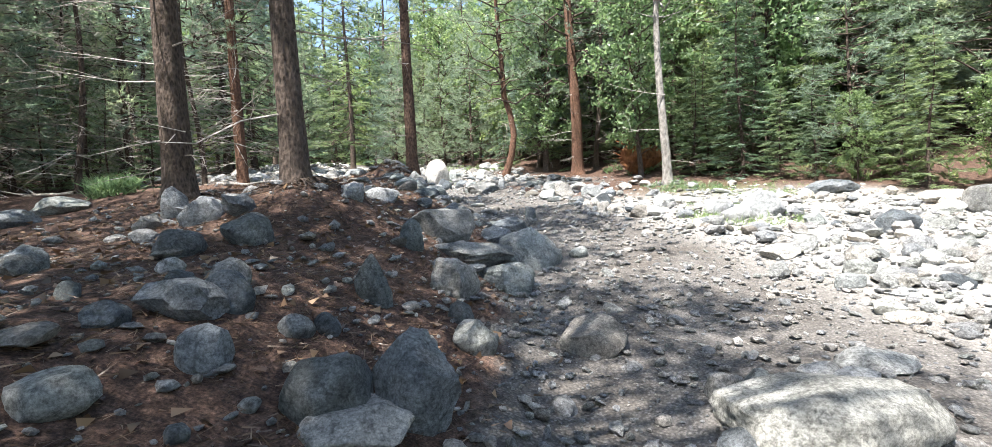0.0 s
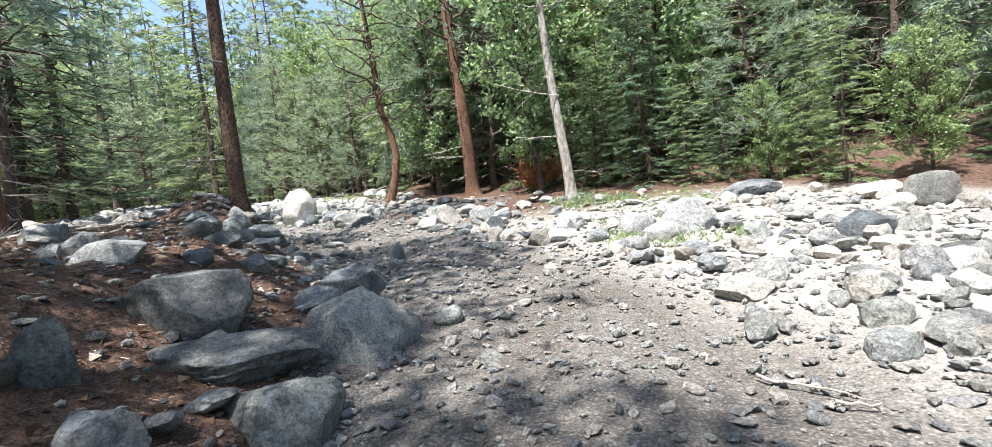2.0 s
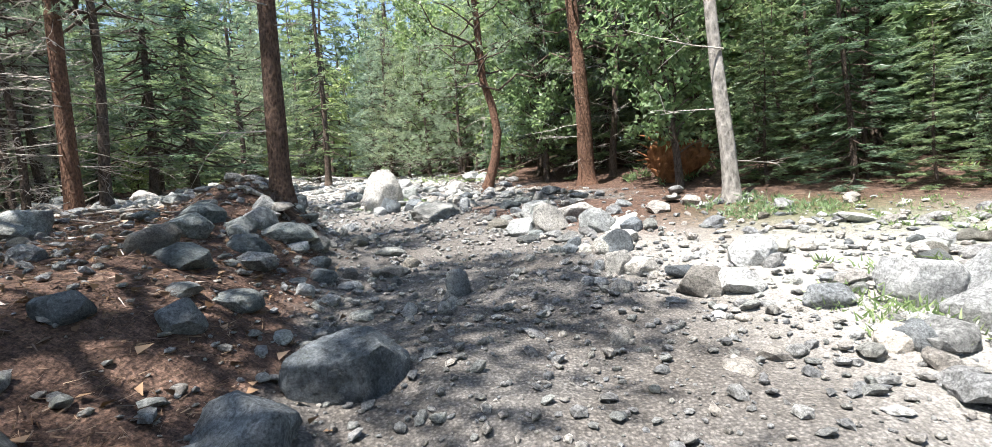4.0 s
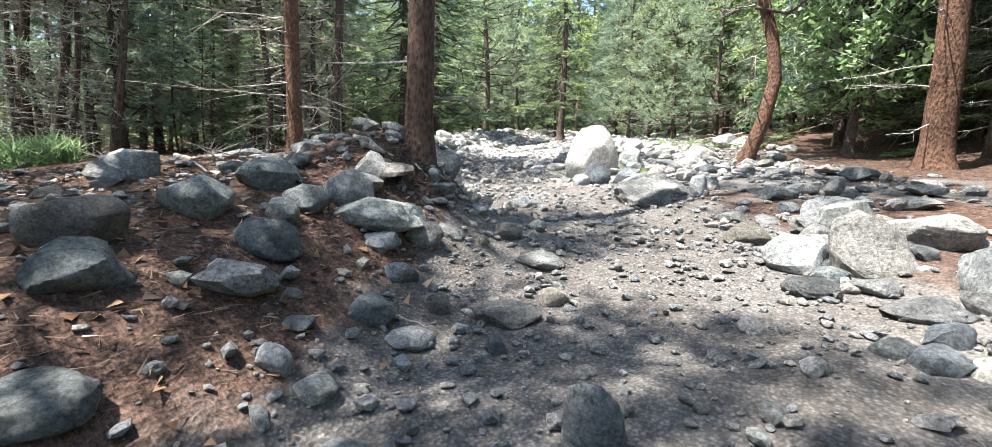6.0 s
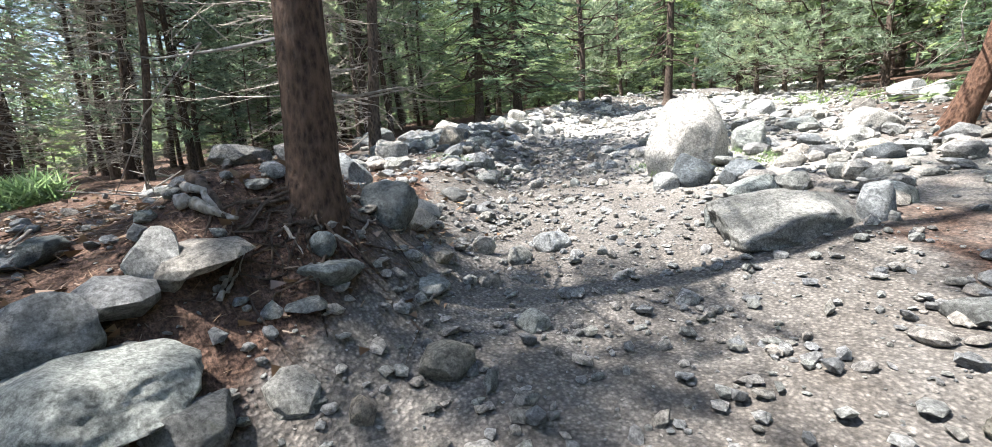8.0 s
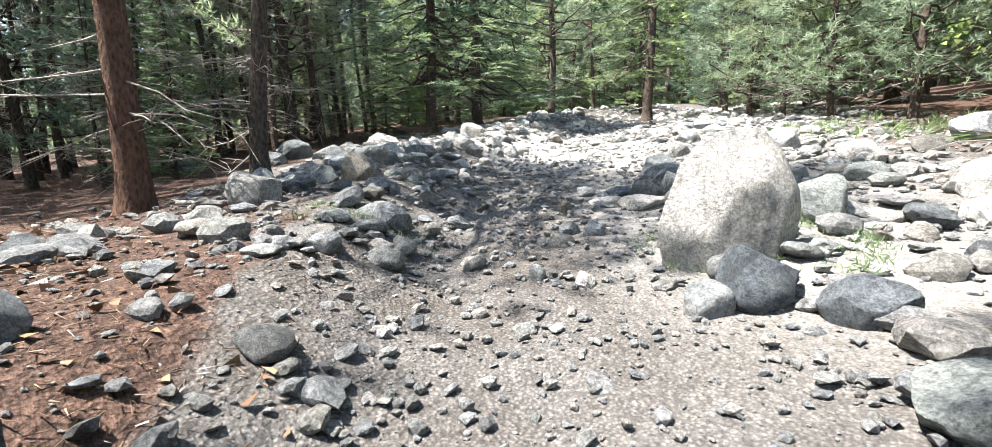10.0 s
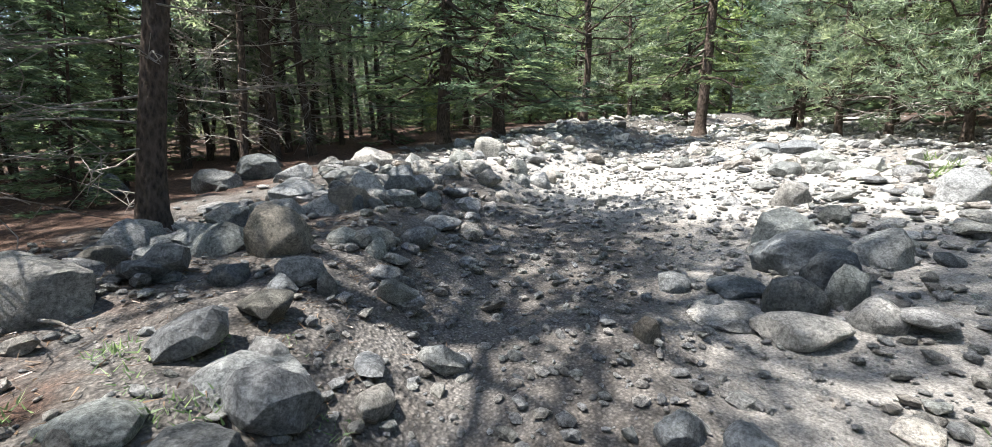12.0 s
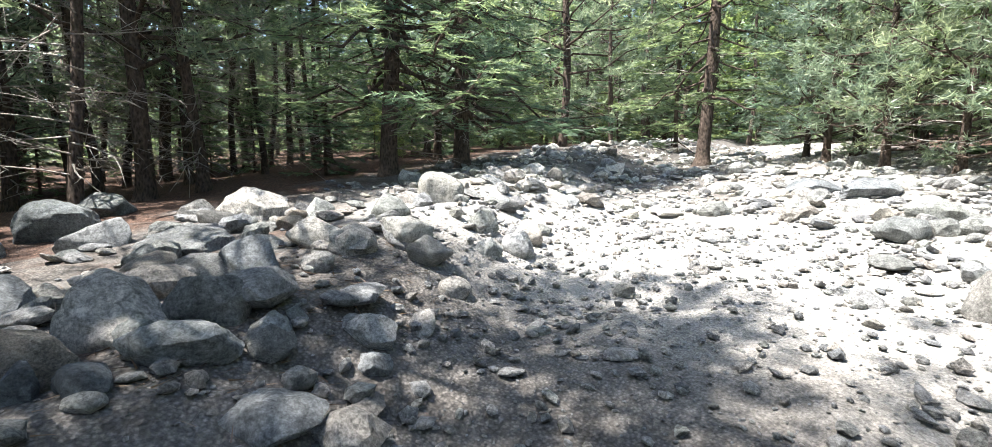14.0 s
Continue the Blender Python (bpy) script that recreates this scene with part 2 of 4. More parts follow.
def make_ground():
    xs, ys = grid_lines(-12, 11, 0.11, 420), grid_lines(-3, 30, 0.11, 420)
    X, Y = np.meshgrid(xs, ys)
    Z = land(X, Y)
    nx, ny = len(xs), len(ys)
    verts = np.stack([X, Y, Z], -1).reshape(-1, 3)
    i = (np.arange(ny - 1)[:, None] * nx + np.arange(nx - 1)[None]).reshape(-1)
    faces = np.stack([i, i + 1, i + nx + 1, i + nx], -1)
    me = bpy.data.meshes.new("ground")
    me.from_pydata(verts.tolist(), [], faces.tolist())
    me.polygons.foreach_set("use_smooth", [True] * len(faces))
    x, y = verts[:, 0], verts[:, 1]
    d = trail_x(y) - x
    edge = 1.5 * step(12.5, 15, y)
    trail = step(2.0 + edge, 1.0 + edge, d) * step(-2.6, -1.6, d)
    trail = np.maximum(trail, 0.55 * step(13, 16, y) * step(9, 5, np.abs(d)))
    # pale mask over the sunlit stretches, so sun is partly painted here
    pale = step(-1.0, -2.6, d) * step(-9, -7, d) * step(13, 9, y) * 0.85
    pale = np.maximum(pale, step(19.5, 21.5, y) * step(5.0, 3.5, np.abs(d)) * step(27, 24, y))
    pale = np.maximum(pale, 0.6 * step(15, 17, y) * step(-6, -3, d) * step(0.0, -1.2, d))
    green = hump(x, y, 5.4, 11.8, 1.3, 0.42) + hump(x, y, 6.2, 10.0, 0.9, 0.3) + step(60, 90, np.hypot(x, y))
    green = np.clip(green, 0, 0.85)
    trail = np.maximum(trail, pale)
    col = me.color_attributes.new("zones", "FLOAT_COLOR", "POINT")
    col.data.foreach_set("color", np.stack([trail, pale, green, np.ones_like(x)], -1).astype(np.float32).reshape(-1))
    me.materials.append(EARTH)
    ob = new("ground", me)
    tagged(ob, "uneven forest floor of gravel, brown needle litter and pale stones", "ground", kind="structure")


make_ground()


def land_z(x, y):
    return float(land(x, y))


def part(name, data, mat, parent=None, label=""):
    """Links a mesh (or a bmesh) as one object, under a thing where one is given."""
    if isinstance(data, bmesh.types.BMesh):
        me = bpy.data.meshes.new(name)
        data.to_mesh(me)
        data.free()
    else:
        me = data
    if mat and not me.materials:
        me.materials.append(mat)
    ob = new(name, me)
    ob.parent = parent
    return tagged(ob, label)


def mesh_of(name, verts, faces, smooth=True):
    me = bpy.data.meshes.new(name)
    me.from_pydata(verts, [], faces)
    me.polygons.foreach_set("use_smooth", [smooth] * len(me.polygons))
    return me


# ---- trees ----
def tube(rings, sides=10, cap=True):
    """Verts and faces of a tube through (centre, radius) rings; each ring lies square to the path."""
    vs, fs = [], []
    for k, (c, r) in enumerate(rings):
        c = Vector(c)
        a, b = Vector(rings[max(k - 1, 0)][0]), Vector(rings[min(k + 1, len(rings) - 1)][0])
        t = (b - a).normalized()
        u = t.orthogonal().normalized() if abs(t.z) < 0.9 else Vector((0, 1, 0)).cross(t).normalized()
        w = t.cross(u)
        for s in range(sides):
            an = 2 * math.pi * s / sides
            vs.append(tuple(c + (u * math.cos(an) + w * math.sin(an)) * r))
    for k in range(len(rings) - 1):
        for s in range(sides):
            s2 = (s + 1) % sides
            fs.append((k * sides + s, k * sides + s2, (k + 1) * sides + s2, (k + 1) * sides + s))
    if cap:
        fs.append(tuple(range(len(vs) - sides, len(vs))))
    return vs, fs


def joined(name, pieces, smooth=True):
    vs, fs = [], []
    for v, f in pieces:
        o = len(vs)
        vs += v
        fs += [tuple(i + o for i in q) for q in f]
    return mesh_of(name, vs, fs, smooth)


def trunk_mesh(h, r, rng, bend=0.15, flare=0.5, sides=14, crook=0.0):
    ph = rng.uniform(0, 6.28)
    rings = []
    zs = [-0.35, -0.1, 0.05, 0.2, 0.45, 0.9] + [0.9 + (h - 0.9) * (k + 1) / 14 for k in range(14)]
    for z in zs:
        f = max(z, 0) / h
        rad = r * (1 - 0.85 * f) * (1 + flare * math.exp(-max(z + 0.1, 0) / 0.22))
        x = bend * (math.sin(ph + z * 0.55) - math.sin(ph)) * min(1, z / 2 + 0.2) + crook * math.sin(min(max(z, 0) / 3.2, 1) * math.pi)
        y = bend * (math.cos(ph * 1.7 + z * 0.5) - math.cos(ph * 1.7)) * min(1, z / 2 + 0.2)
        rings.append(((x, y, z), rad))
    vs, fs = tube(rings, sides)
    out = []
    for i, v in enumerate(vs):
        c = rings[i // sides]
        a = i % sides / sides * 6.283
        k = 1 + 0.05 * math.sin(3 * a + ph + v[2]) + rng.uniform(-0.035, 0.035)
        if v[2] < 0.3:
            k += 0.22 * math.exp(-max(v[2], 0) / 0.15) * max(0, math.sin(2.5 * a + ph))
        out.append((c[0][0] + (v[0] - c[0][0]) * k, c[0][1] + (v[1] - c[0][1]) * k, v[2]))
    return mesh_of("trunk", out, fs), rings


def blades(origins, dirs, length, width, rng):
    """One slim leaf triangle at each origin along each direction."""
    n = len(origins)
    o, d = np.asarray(origins), np.asarray(dirs)
    d = d / np.linalg.norm(d, axis=1, keepdims=True)
    side = np.cross(d, rng.normal(size=(n, 3)))
    side /= np.linalg.norm(side, axis=1, keepdims=True) + 1e-9
    L = length * rng.uniform(0.65, 1.25, (n, 1))
    W = width * rng.uniform(0.7, 1.3, (n, 1))
    return np.stack([o + side * W * 0.5, o - side * W * 0.5, o + d * L], 1)


def tri_mesh(name, tris):
    me = bpy.data.meshes.new(name)
    n = len(tris)
    me.vertices.add(n * 3)
    me.vertices.foreach_set("co", tris.reshape(-1).astype(np.float32))
    me.loops.add(n * 3)
    me.loops.foreach_set("vertex_index", np.arange(n * 3, dtype=np.int32))
    me.polygons.add(n)
    me.polygons.foreach_set("loop_start", np.arange(0, n * 3, 3, dtype=np.int32))
    me.update()
    return me


def crown_data(style, h, base, reach, count, seed, per_twig=14, twigs=12, length=0.14, width=0.017):
    """Limbs and leaves of a crown: pine has upturned tufts, fir flat drooping sprays, broad loose leaf clumps."""
    g = np.random.default_rng(seed)
    limbs, leaf = [], []
    for k in range(count):
        f = (k + g.uniform(0, 1)) / count
        z = base + (h - base) * f
        R = reach * (1 - f) ** 0.75 * g.uniform(0.55, 1.1) + 0.25
        if style == "broad":
            R = reach * (0.35 + 0.65 * math.sin(math.pi * min(1, f * 0.85 + 0.1))) * g.uniform(0.5, 1.1)
        az = k * 2.399 + g.uniform(-0.5, 0.5)
        out = np.array([math.cos(az), math.sin(az), 0.0])
        lift = {"pine": g.uniform(0.0, 0.35), "fir": g.uniform(-0.4, -0.05), "broad": g.uniform(0.2, 0.8)}[style]
        sag = {"pine": 0.12, "fir": 0.18, "broad": -0.1}[style]
        s = np.linspace(0, 1, 6)
        pts = np.array([out * R * t + np.array([0, 0, z + R * (lift * t + sag * (t * t - t) * (1 if style != "fir" else 1.6))]) for t in s])
        pts[1:] += g.normal(size=(5, 3)) * 0.04 * R
        rad = 0.012 + 0.012 * R
        limbs.append(tube([(tuple(p), rad * (1 - 0.85 * t)) for p, t in zip(pts, s)], 4))
        n = max(3, int(twigs * (0.35 + R / reach)))
        for _ in range(n):
            t = g.uniform(0.22, 1.0) ** 0.8
            p = np.array([np.interp(t, s, pts[:, c]) for c in range(3)])
            perp = np.cross(out, [0, 0, 1])
            sgn = g.choice([-1, 1])
            if style == "fir":
                d = out * 0.75 + perp * sgn * g.uniform(0.4, 1.0) + np.array([0, 0, g.uniform(-0.4, 0.05)])
            elif style == "pine":
                d = out * 0.6 + perp * sgn * g.uniform(0.1, 0.9) + np.array([0, 0, g.uniform(-0.2, 0.7)])
            else:
                d = out * 0.4 + g.normal(size=3) * 0.7
            d /= np.linalg.norm(d)
            tl = (0.16 + 0.42 * (1 - t) * R / reach + 0.12) * g.uniform(0.7, 1.3) * (0.6 + reach / 5)
            m = per_twig
            u = g.uniform(0.1, 1, (m, 1))
            o = p + d * tl * u
            if style == "fir":
                q = np.cross(d, [0, 0, 1.0])
                q /= np.linalg.norm(q) + 1e-9
                nd = d * 0.7 + q * g.choice([-1, 1], (m, 1)) * 0.9 + g.normal(size=(m, 3)) * 0.22
            elif style == "pine":
                o = p + d * tl * (0.4 + 0.6 * u)
                nd = d * 0.9 + g.normal(size=(m, 3)) * 0.75
            else:
                o = o + g.normal(size=(m, 3)) * 0.1
                nd = g.normal(size=(m, 3)) + [0, 0, -0.3]
            leaf.append(blades(o, nd, length, width, g))
    return limbs, np.concatenate(leaf)


def dead_twigs(base, top, count, reach, seed):
    """Bare grey side branches low on a trunk, each with forks."""
    g = np.random.default_rng(seed)
    out = []
    for k in range(count):
        z = base + (top - base) * (k + g.uniform()) / count
        az, R = g.uniform(0, 6.283), reach * g.uniform(0.4, 1.1)
        d = np.array([math.cos(az), math.sin(az), g.uniform(-0.35, 0.15)])
        p = [np.array([0, 0, z]) + d * R * t + g.normal(size=3) * 0.05 * R * t for t in (0, 0.35, 0.7, 1)]
        out.append(tube([(tuple(q), r) for q, r in zip(p, (0.016, 0.012, 0.008, 0.004))], 3))
        for _ in range(5):
            t = g.uniform(0.3, 0.95)
            a = p[0] + (p[3] - p[0]) * t
            e = a + (d + g.normal(size=3) * 0.6) * R * g.uniform(0.15, 0.4)
            out.append(tube([(tuple(a), 0.006), (tuple((a + e) / 2 + g.normal(size=3) * 0.03), 0.005), (tuple(e), 0.003)], 3))
    return out


TREE_LABELS = {
    "pine": ("tall pine with blue-green needle tufts and dark trunk", "pine tree"),
    "fir": ("conifer with flat drooping green sprays and dark trunk", "fir tree"),
    "broad": ("leafy broadleaf tree with bright green foliage", "broadleaf tree"),
}


def make_tree(style, h, r, base, reach, count, seed, place, bark=None, label="", dead=0, dead_top=0.0, bend=0.12, crook=0.0,
              lean=(0, 0), group="", flare=0.5, **crown):
    rng = random.Random(seed)
    root = new({"pine": "pine_tree", "fir": "fir_tree", "broad": "broadleaf_tree"}[style])
    root.matrix_basis = place @ pose(0, 0, 0, lean[0], lean[1], 0)
    t, rings = trunk_mesh(h, r, rng, bend, crook=crook, flare=flare)
    part("trunk", t, bark or BARK, root)
    limbs, leaf = crown_data(style, h * 0.98, base, reach, count, seed, **crown)
    tagged(part("branchwork", joined("branchwork", limbs), bark if bark is PALE_BARK else BARK, root), kind="stuff")
    tagged(part("crown", tri_mesh("crown", leaf), {"pine": PINE, "fir": FIR, "broad": LEAF}[style], root), kind="stuff")
    if dead:
        twigs = joined("dead_brushwood", dead_twigs(0.5, dead_top, dead, 1.1 + 0.2 * reach, seed + 9))
        tagged(part("dead_brushwood", twigs, DEAD_WOOD, root, "bare dead side branches"), kind="stuff")
    la, cat = TREE_LABELS[style]
    return tagged(root, label or la, cat, group)


def at(x, y, yaw=0.0, sink=0.0, size=1.0):
    return pose(x, y, land_z(x, y) - sink, 0, 0, yaw) @ Matrix.Diagonal((size, size, size, 1))


# the trees beside the trail, one by one
FULL = dict(twigs=17, per_twig=20, length=0.17, width=0.022)
make_tree("pine", 15, 0.23, 4.6, 3.4, 85, 11, at(-5.08, 7.63), BARK, "thick dark pine trunk on the brown needle bank", 26, 5.5, 0.06, **FULL)
make_tree("pine", 12.5, 0.165, 4.2, 3.0, 72, 12, at(-2.43, 5.80), BARK, "straight dark pine on a root-bound mound", 10, 5.0, 0.05, flare=0.35, **FULL)
make_tree("fir", 14, 0.145, 8.6, 2.4, 34, 13, at(-2.06, 11.86), BROWN_BARK, "straight dark conifer on an eroded bank beside the trail", 26, 8.6, 0.05, lean=(0, 1.5), flare=0.3, **FULL)
make_tree("pine", 15, 0.23, 3.6, 3.0, 80, 14, at(3.27, 18.61), RED_BARK, "stout pine with reddish bark in brown litter", 8, 4.0, 0.08)
make_tree("pine", 12, 0.14, 3.0, 2.4, 60, 15, at(0.42, 19.0), RED_BARK, "slim crooked pine with red-brown bark", 6, 3.4, 0.1, crook=0.35)
make_tree("broad", 10, 0.125, 4.3, 2.6, 40, 16, at(4.75, 13.0), PALE_BARK, "pale grey slender trunk with thin leafy crown", 5, 5.0, 0.08, lean=(0, 0.5), length=0.1, width=0.06, per_twig=9)
make_tree("pine", 19, 0.16, 7.0, 3.8, 100, 17, at(-7.6, 14.3), RED_BARK, "pine with reddish trunk and many dead twigs", 40, 6.5, 0.06, **FULL)
make_tree("pine", 14, 0.22, 4.5, 2.8, 60, 18, at(14.2, 21.5), PALE_BARK, "grey-barked pine up the shaded slope", 10, 5.0, 0.06)
make_tree("pine", 13, 0.23, 4.5, 2.8, 60, 19, at(13.0, 19.0), BARK, "dark trunk leaning over the shaded slope", 10, 5.0, 0.06, lean=(0, 14))
make_tree("pine", 13, 0.13, 4.6, 2.8, 75, 20, at(-8.5, 16.05), BARK, "thin dark pine leaning, with bare lower branches", 36, 6.0, 0.12, lean=(-3, -6), **FULL)
make_tree("fir", 15, 0.18, 1.3, 3.6, 150, 21, at(-12.8, 25.3), BARK, "fir with long drooping green boughs over the stones", 18, 3.0, 0.05, **FULL)
make_tree("fir", 15, 0.18, 1.5, 3.5, 150, 22, at(-13.3, 23.6), BARK, "fir with long drooping green boughs over the stones", 18, 3.0, 0.05, **FULL)
make_tree("fir", 15, 0.18, 1.8, 2.8, 95, 23, at(-9.4, 31.6), BARK, "dark upright fir at the edge of the stony clearing", 8, 3.0, 0.05, **FULL)
make_tree("pine", 14, 0.17, 1.0, 3.0, 95, 24, at(-6.0, 34.0), BARK, "pine with light green tufts by the clearing", 8, 3.0, 0.05, **FULL)
make_tree("pine", 5.5, 0.06, 0.5, 1.5, 60, 25, at(9.3, 12.2), BARK, "young pale green pine with soft needle tufts", 4, 1.2, 0.05, twigs=12, per_twig=16)
make_tree("pine", 6.5, 0.08, 0.5, 2.0, 70, 26, at(-4.2, 29.5), BARK, "young light green pine beside the clearing", 4, 1.0, 0.05, twigs=13, per_twig=17, length=0.17, width=0.02)
make_tree("pine", 7.5, 0.09, 0.4, 2.2, 70, 27, at(-1.2, 27.0), BARK, "young light green pine beside the clearing", 4, 1.0, 0.05, twigs=13, per_twig=17, length=0.17, width=0.02)

for px, py, tall, seed in ((-5.3, 30.2, 8.0, 71), (-6.5, 31.8, 7.0, 72), (-2.9, 28.2, 6.5, 73), (-7.3, 34.5, 8.5, 74)):
    make_tree("pine", tall, 0.085, 0.4, 2.1, 75, seed, at(px, py), BARK, "young light green pine beside the clearing", 4, 1.0, 0.05, group="young pines by the clearing", twigs=14, per_twig=18, length=0.18, width=0.021)

# tall pines added out of view beside the start, to shade trail and bank
SHADE_PINES = [make_tree("pine", 15, 0.17, 4.5, 3.6, 78, 28, at(-5.6, -0.6), BARK, dead=14, dead_top=5.0, group="pines over the bank", twigs=16, per_twig=20, length=0.17, width=0.022)]
for px, py, turn in ((-3.7, 1.9, 250), (-2.5, -0.4, 20), (-4.2, -3.4, 80), (-8.3, 2.6, 200), (-1.8, -5.4, 140), (-7.6, -3.0, 300), (-9.5, 5.6, 30)):
    copy_thing(SHADE_PINES[0], at(px, py, turn, 0.05, 0.95))

# the forest: a few patterns, copied
WIDE = dict(length=0.24, width=0.036, twigs=14)
PATTERNS = [
    make_tree("pine", 13, 0.12, 0.9, 2.5, 85, 31, at(-16.0, 27.4), BARK, dead=10, dead_top=3.0, group="forest pines", **WIDE),
    make_tree("pine", 11, 0.10, 1.6, 2.1, 70, 32, at(-17.9, 21.2), BARK, dead=16, dead_top=4.0, group="forest pines", **WIDE),
    make_tree("pine", 15, 0.14, 2.2, 2.8, 80, 33, at(-15.1, 19.7), BARK, dead=16, dead_top=4.0, group="forest pines", **WIDE),
    make_tree("fir", 13, 0.12, 0.7, 2.4, 90, 34, at(-19.5, 30.0), BARK, group="forest firs", **WIDE),
    make_tree("fir", 9, 0.09, 0.4, 1.9, 75, 35, at(-12.2, 37.0), BARK, group="forest firs", **WIDE),
    make_tree("broad", 9, 0.1, 0.9, 2.6, 60, 36, at(9.5, 26.0), BARK, group="forest broadleaf trees", length=0.17, width=0.11, per_twig=11),
]
BARE = [
    make_tree("pine", 12, 0.09, 5.5, 1.9, 45, 41, at(-13.8, 18.6), BARK, "thin dark pine pole with dead twigs", 64, 6.5, 0.15, group="thin forest poles", lean=(0, -4), length=0.2, width=0.028),
    make_tree("pine", 13, 0.105, 5.0, 2.1, 45, 42, at(-15.0, 20.6), BARK, "thin dark pine pole with dead twigs", 64, 7.0, 0.2, group="thin forest poles", lean=(2, 3), length=0.2, width=0.028),
]
FAR = [
    make_tree("pine", 17, 0.16, 0.8, 3.4, 60, 51, at(-20.0, 52.0), BARK, group="distant forest", twigs=8, per_twig=7, length=0.5, width=0.11),
    make_tree("fir", 18, 0.16, 0.6, 3.2, 60, 52, at(-14.0, 56.0), BARK, group="distant forest", twigs=8, per_twig=7, length=0.5, width=0.12),
    make_tree("broad", 12, 0.14, 0.8, 3.6, 50, 53, at(4.0, 50.0), BARK, group="distant forest", twigs=8, per_twig=7, length=0.32, width=0.22),
]


def clear_of(x, y):
    d = float(trail_x(y)) - x
    if -1.5 < y < 13.5:
        left = 10.5 if y > 4 else 6.0
        return d > left or d < -11.0
    if y <= -1.5:
        return abs(d) > 3.2
    if y < 22:
        return d > 5.5 or d < -7.0
    return d > 5.5 - 0.045 * (y - 22) or d < -6.0 + 0.06 * (y - 22) if y < 50 else True


def blocks_sun(x, y, h):
    """Whether the crown of a tree there would shade the open sunny stretches."""
    k = 1 / math.tan(radians(SUN_ELEV))
    for f in (0.3, 0.5, 0.7, 0.9):
        sx, sy = x - SUN_FROM.x * h * f * k, y - SUN_FROM.y * h * f * k
        e = sx - float(trail_x(sy))
        if (2.6 < e < 9 and 0 < sy < 13) or (-6.0 < e < 6.5 and 20.5 < sy < 34) or (1.0 < e < 6 and 15.5 < sy < 20) or (-7.5 < e < -2.5 and 17.5 < sy < 21):
            return True
    return False


def grow_forest(n, box, near, seed, chooser, size=(0.75, 1.25), free=clear_of):
    rng = random.Random(seed)
    tries = 0
    made = 0
    while made < n and tries < n * 60:
        tries += 1
        x, y = rng.uniform(box[0], box[2]), rng.uniform(box[1], box[3])
        if not free(x, y) or any((x - a) ** 2 + (y - b) ** 2 < near * near for a, b in GROWN):
            continue
        pick, scale = chooser(rng), rng.uniform(*size)
        if blocks_sun(x, y, 13 * scale):
            continue
        GROWN.append((x, y))
        copy_thing(pick, at(x, y, rng.uniform(0, 360), 0.05, scale))
        made += 1


GROWN = [tuple(o.location.xy) for o in scene.objects if o.parent is None and o.name.split(".")[0].endswith("_tree")]
grow_forest(40, (-24, 12, -6, 27), 1.1, 1, lambda r: r.choice(BARE * 4 + PATTERNS[:1]))
grow_forest(24, (-27, 5, -11, 15), 1.5, 17, lambda r: r.choice(BARE))
grow_forest(40, (2, 19, 17, 30), 1.1, 18, lambda r: r.choice(BARE + PATTERNS))
grow_forest(34, (-36, 20, -8, 48), 2.0, 2, lambda r: r.choice(PATTERNS[:5]))
grow_forest(62, (-6, 15, 24, 44), 1.4, 3, lambda r: r.choice(PATTERNS + PATTERNS[:1] + PATTERNS[5:]))
grow_forest(30, (8, -2, 26, 24), 1.6, 4, lambda r: r.choice(PATTERNS))
grow_forest(6, (-26, 4, -12, 14), 3.5, 5, lambda r: r.choice(PATTERNS[1:4]))
grow_forest(16, (-16, -24, 20, -6), 3.0, 7, lambda r: r.choice(PATTERNS[1:3]))
grow_forest(28, (0, 17, 24, 34), 0.8, 8, lambda r: r.choice(PATTERNS[3:]), (0.2, 0.42))
grow_forest(16, (10, 4, 22, 18), 0.8, 9, lambda r: r.choice(PATTERNS[3:]), (0.2, 0.42))
grow_forest(26, (6, 14, 17, 23), 0.8, 13, lambda r: r.choice(PATTERNS[3:5]), (0.22, 0.5))
grow_forest(16, (-24, 14, -11, 24), 0.9, 14, lambda r: r.choice(PATTERNS[3:5] + BARE[:1]), (0.25, 0.5))
grow_forest(22, (-26, 22, -10, 44), 0.9, 10, lambda r: r.choice(PATTERNS[3:]), (0.2, 0.42))
grow_forest(60, (7, 9, 20, 24), 0.7, 15, lambda r: r.choice(PATTERNS[3:]), (0.14, 0.4), lambda x, y: trail_x(y) - x < (-8.2 if y < 14 else -6.6))
grow_forest(40, (-46, 56, 10, 84), 2.2, 16, lambda r: r.choice(FAR), (1.2, 1.9))
grow_forest(130, (-60, 42, 45, 100), 2.6, 6, lambda r: r.choice(FAR), (0.9, 1.6))
grow_forest(12, (-42, -4, -22, 24), 2.6, 19, lambda r: r.choice(PATTERNS[:5]))
grow_forest(50, (-75, 0, -26, 60), 3.5, 11, lambda r: r.choice(FAR), (0.7, 1.2))
grow_forest(30, (22, 5, 55, 50), 3.5, 12, lambda r: r.choice(FAR), (0.7, 1.2))


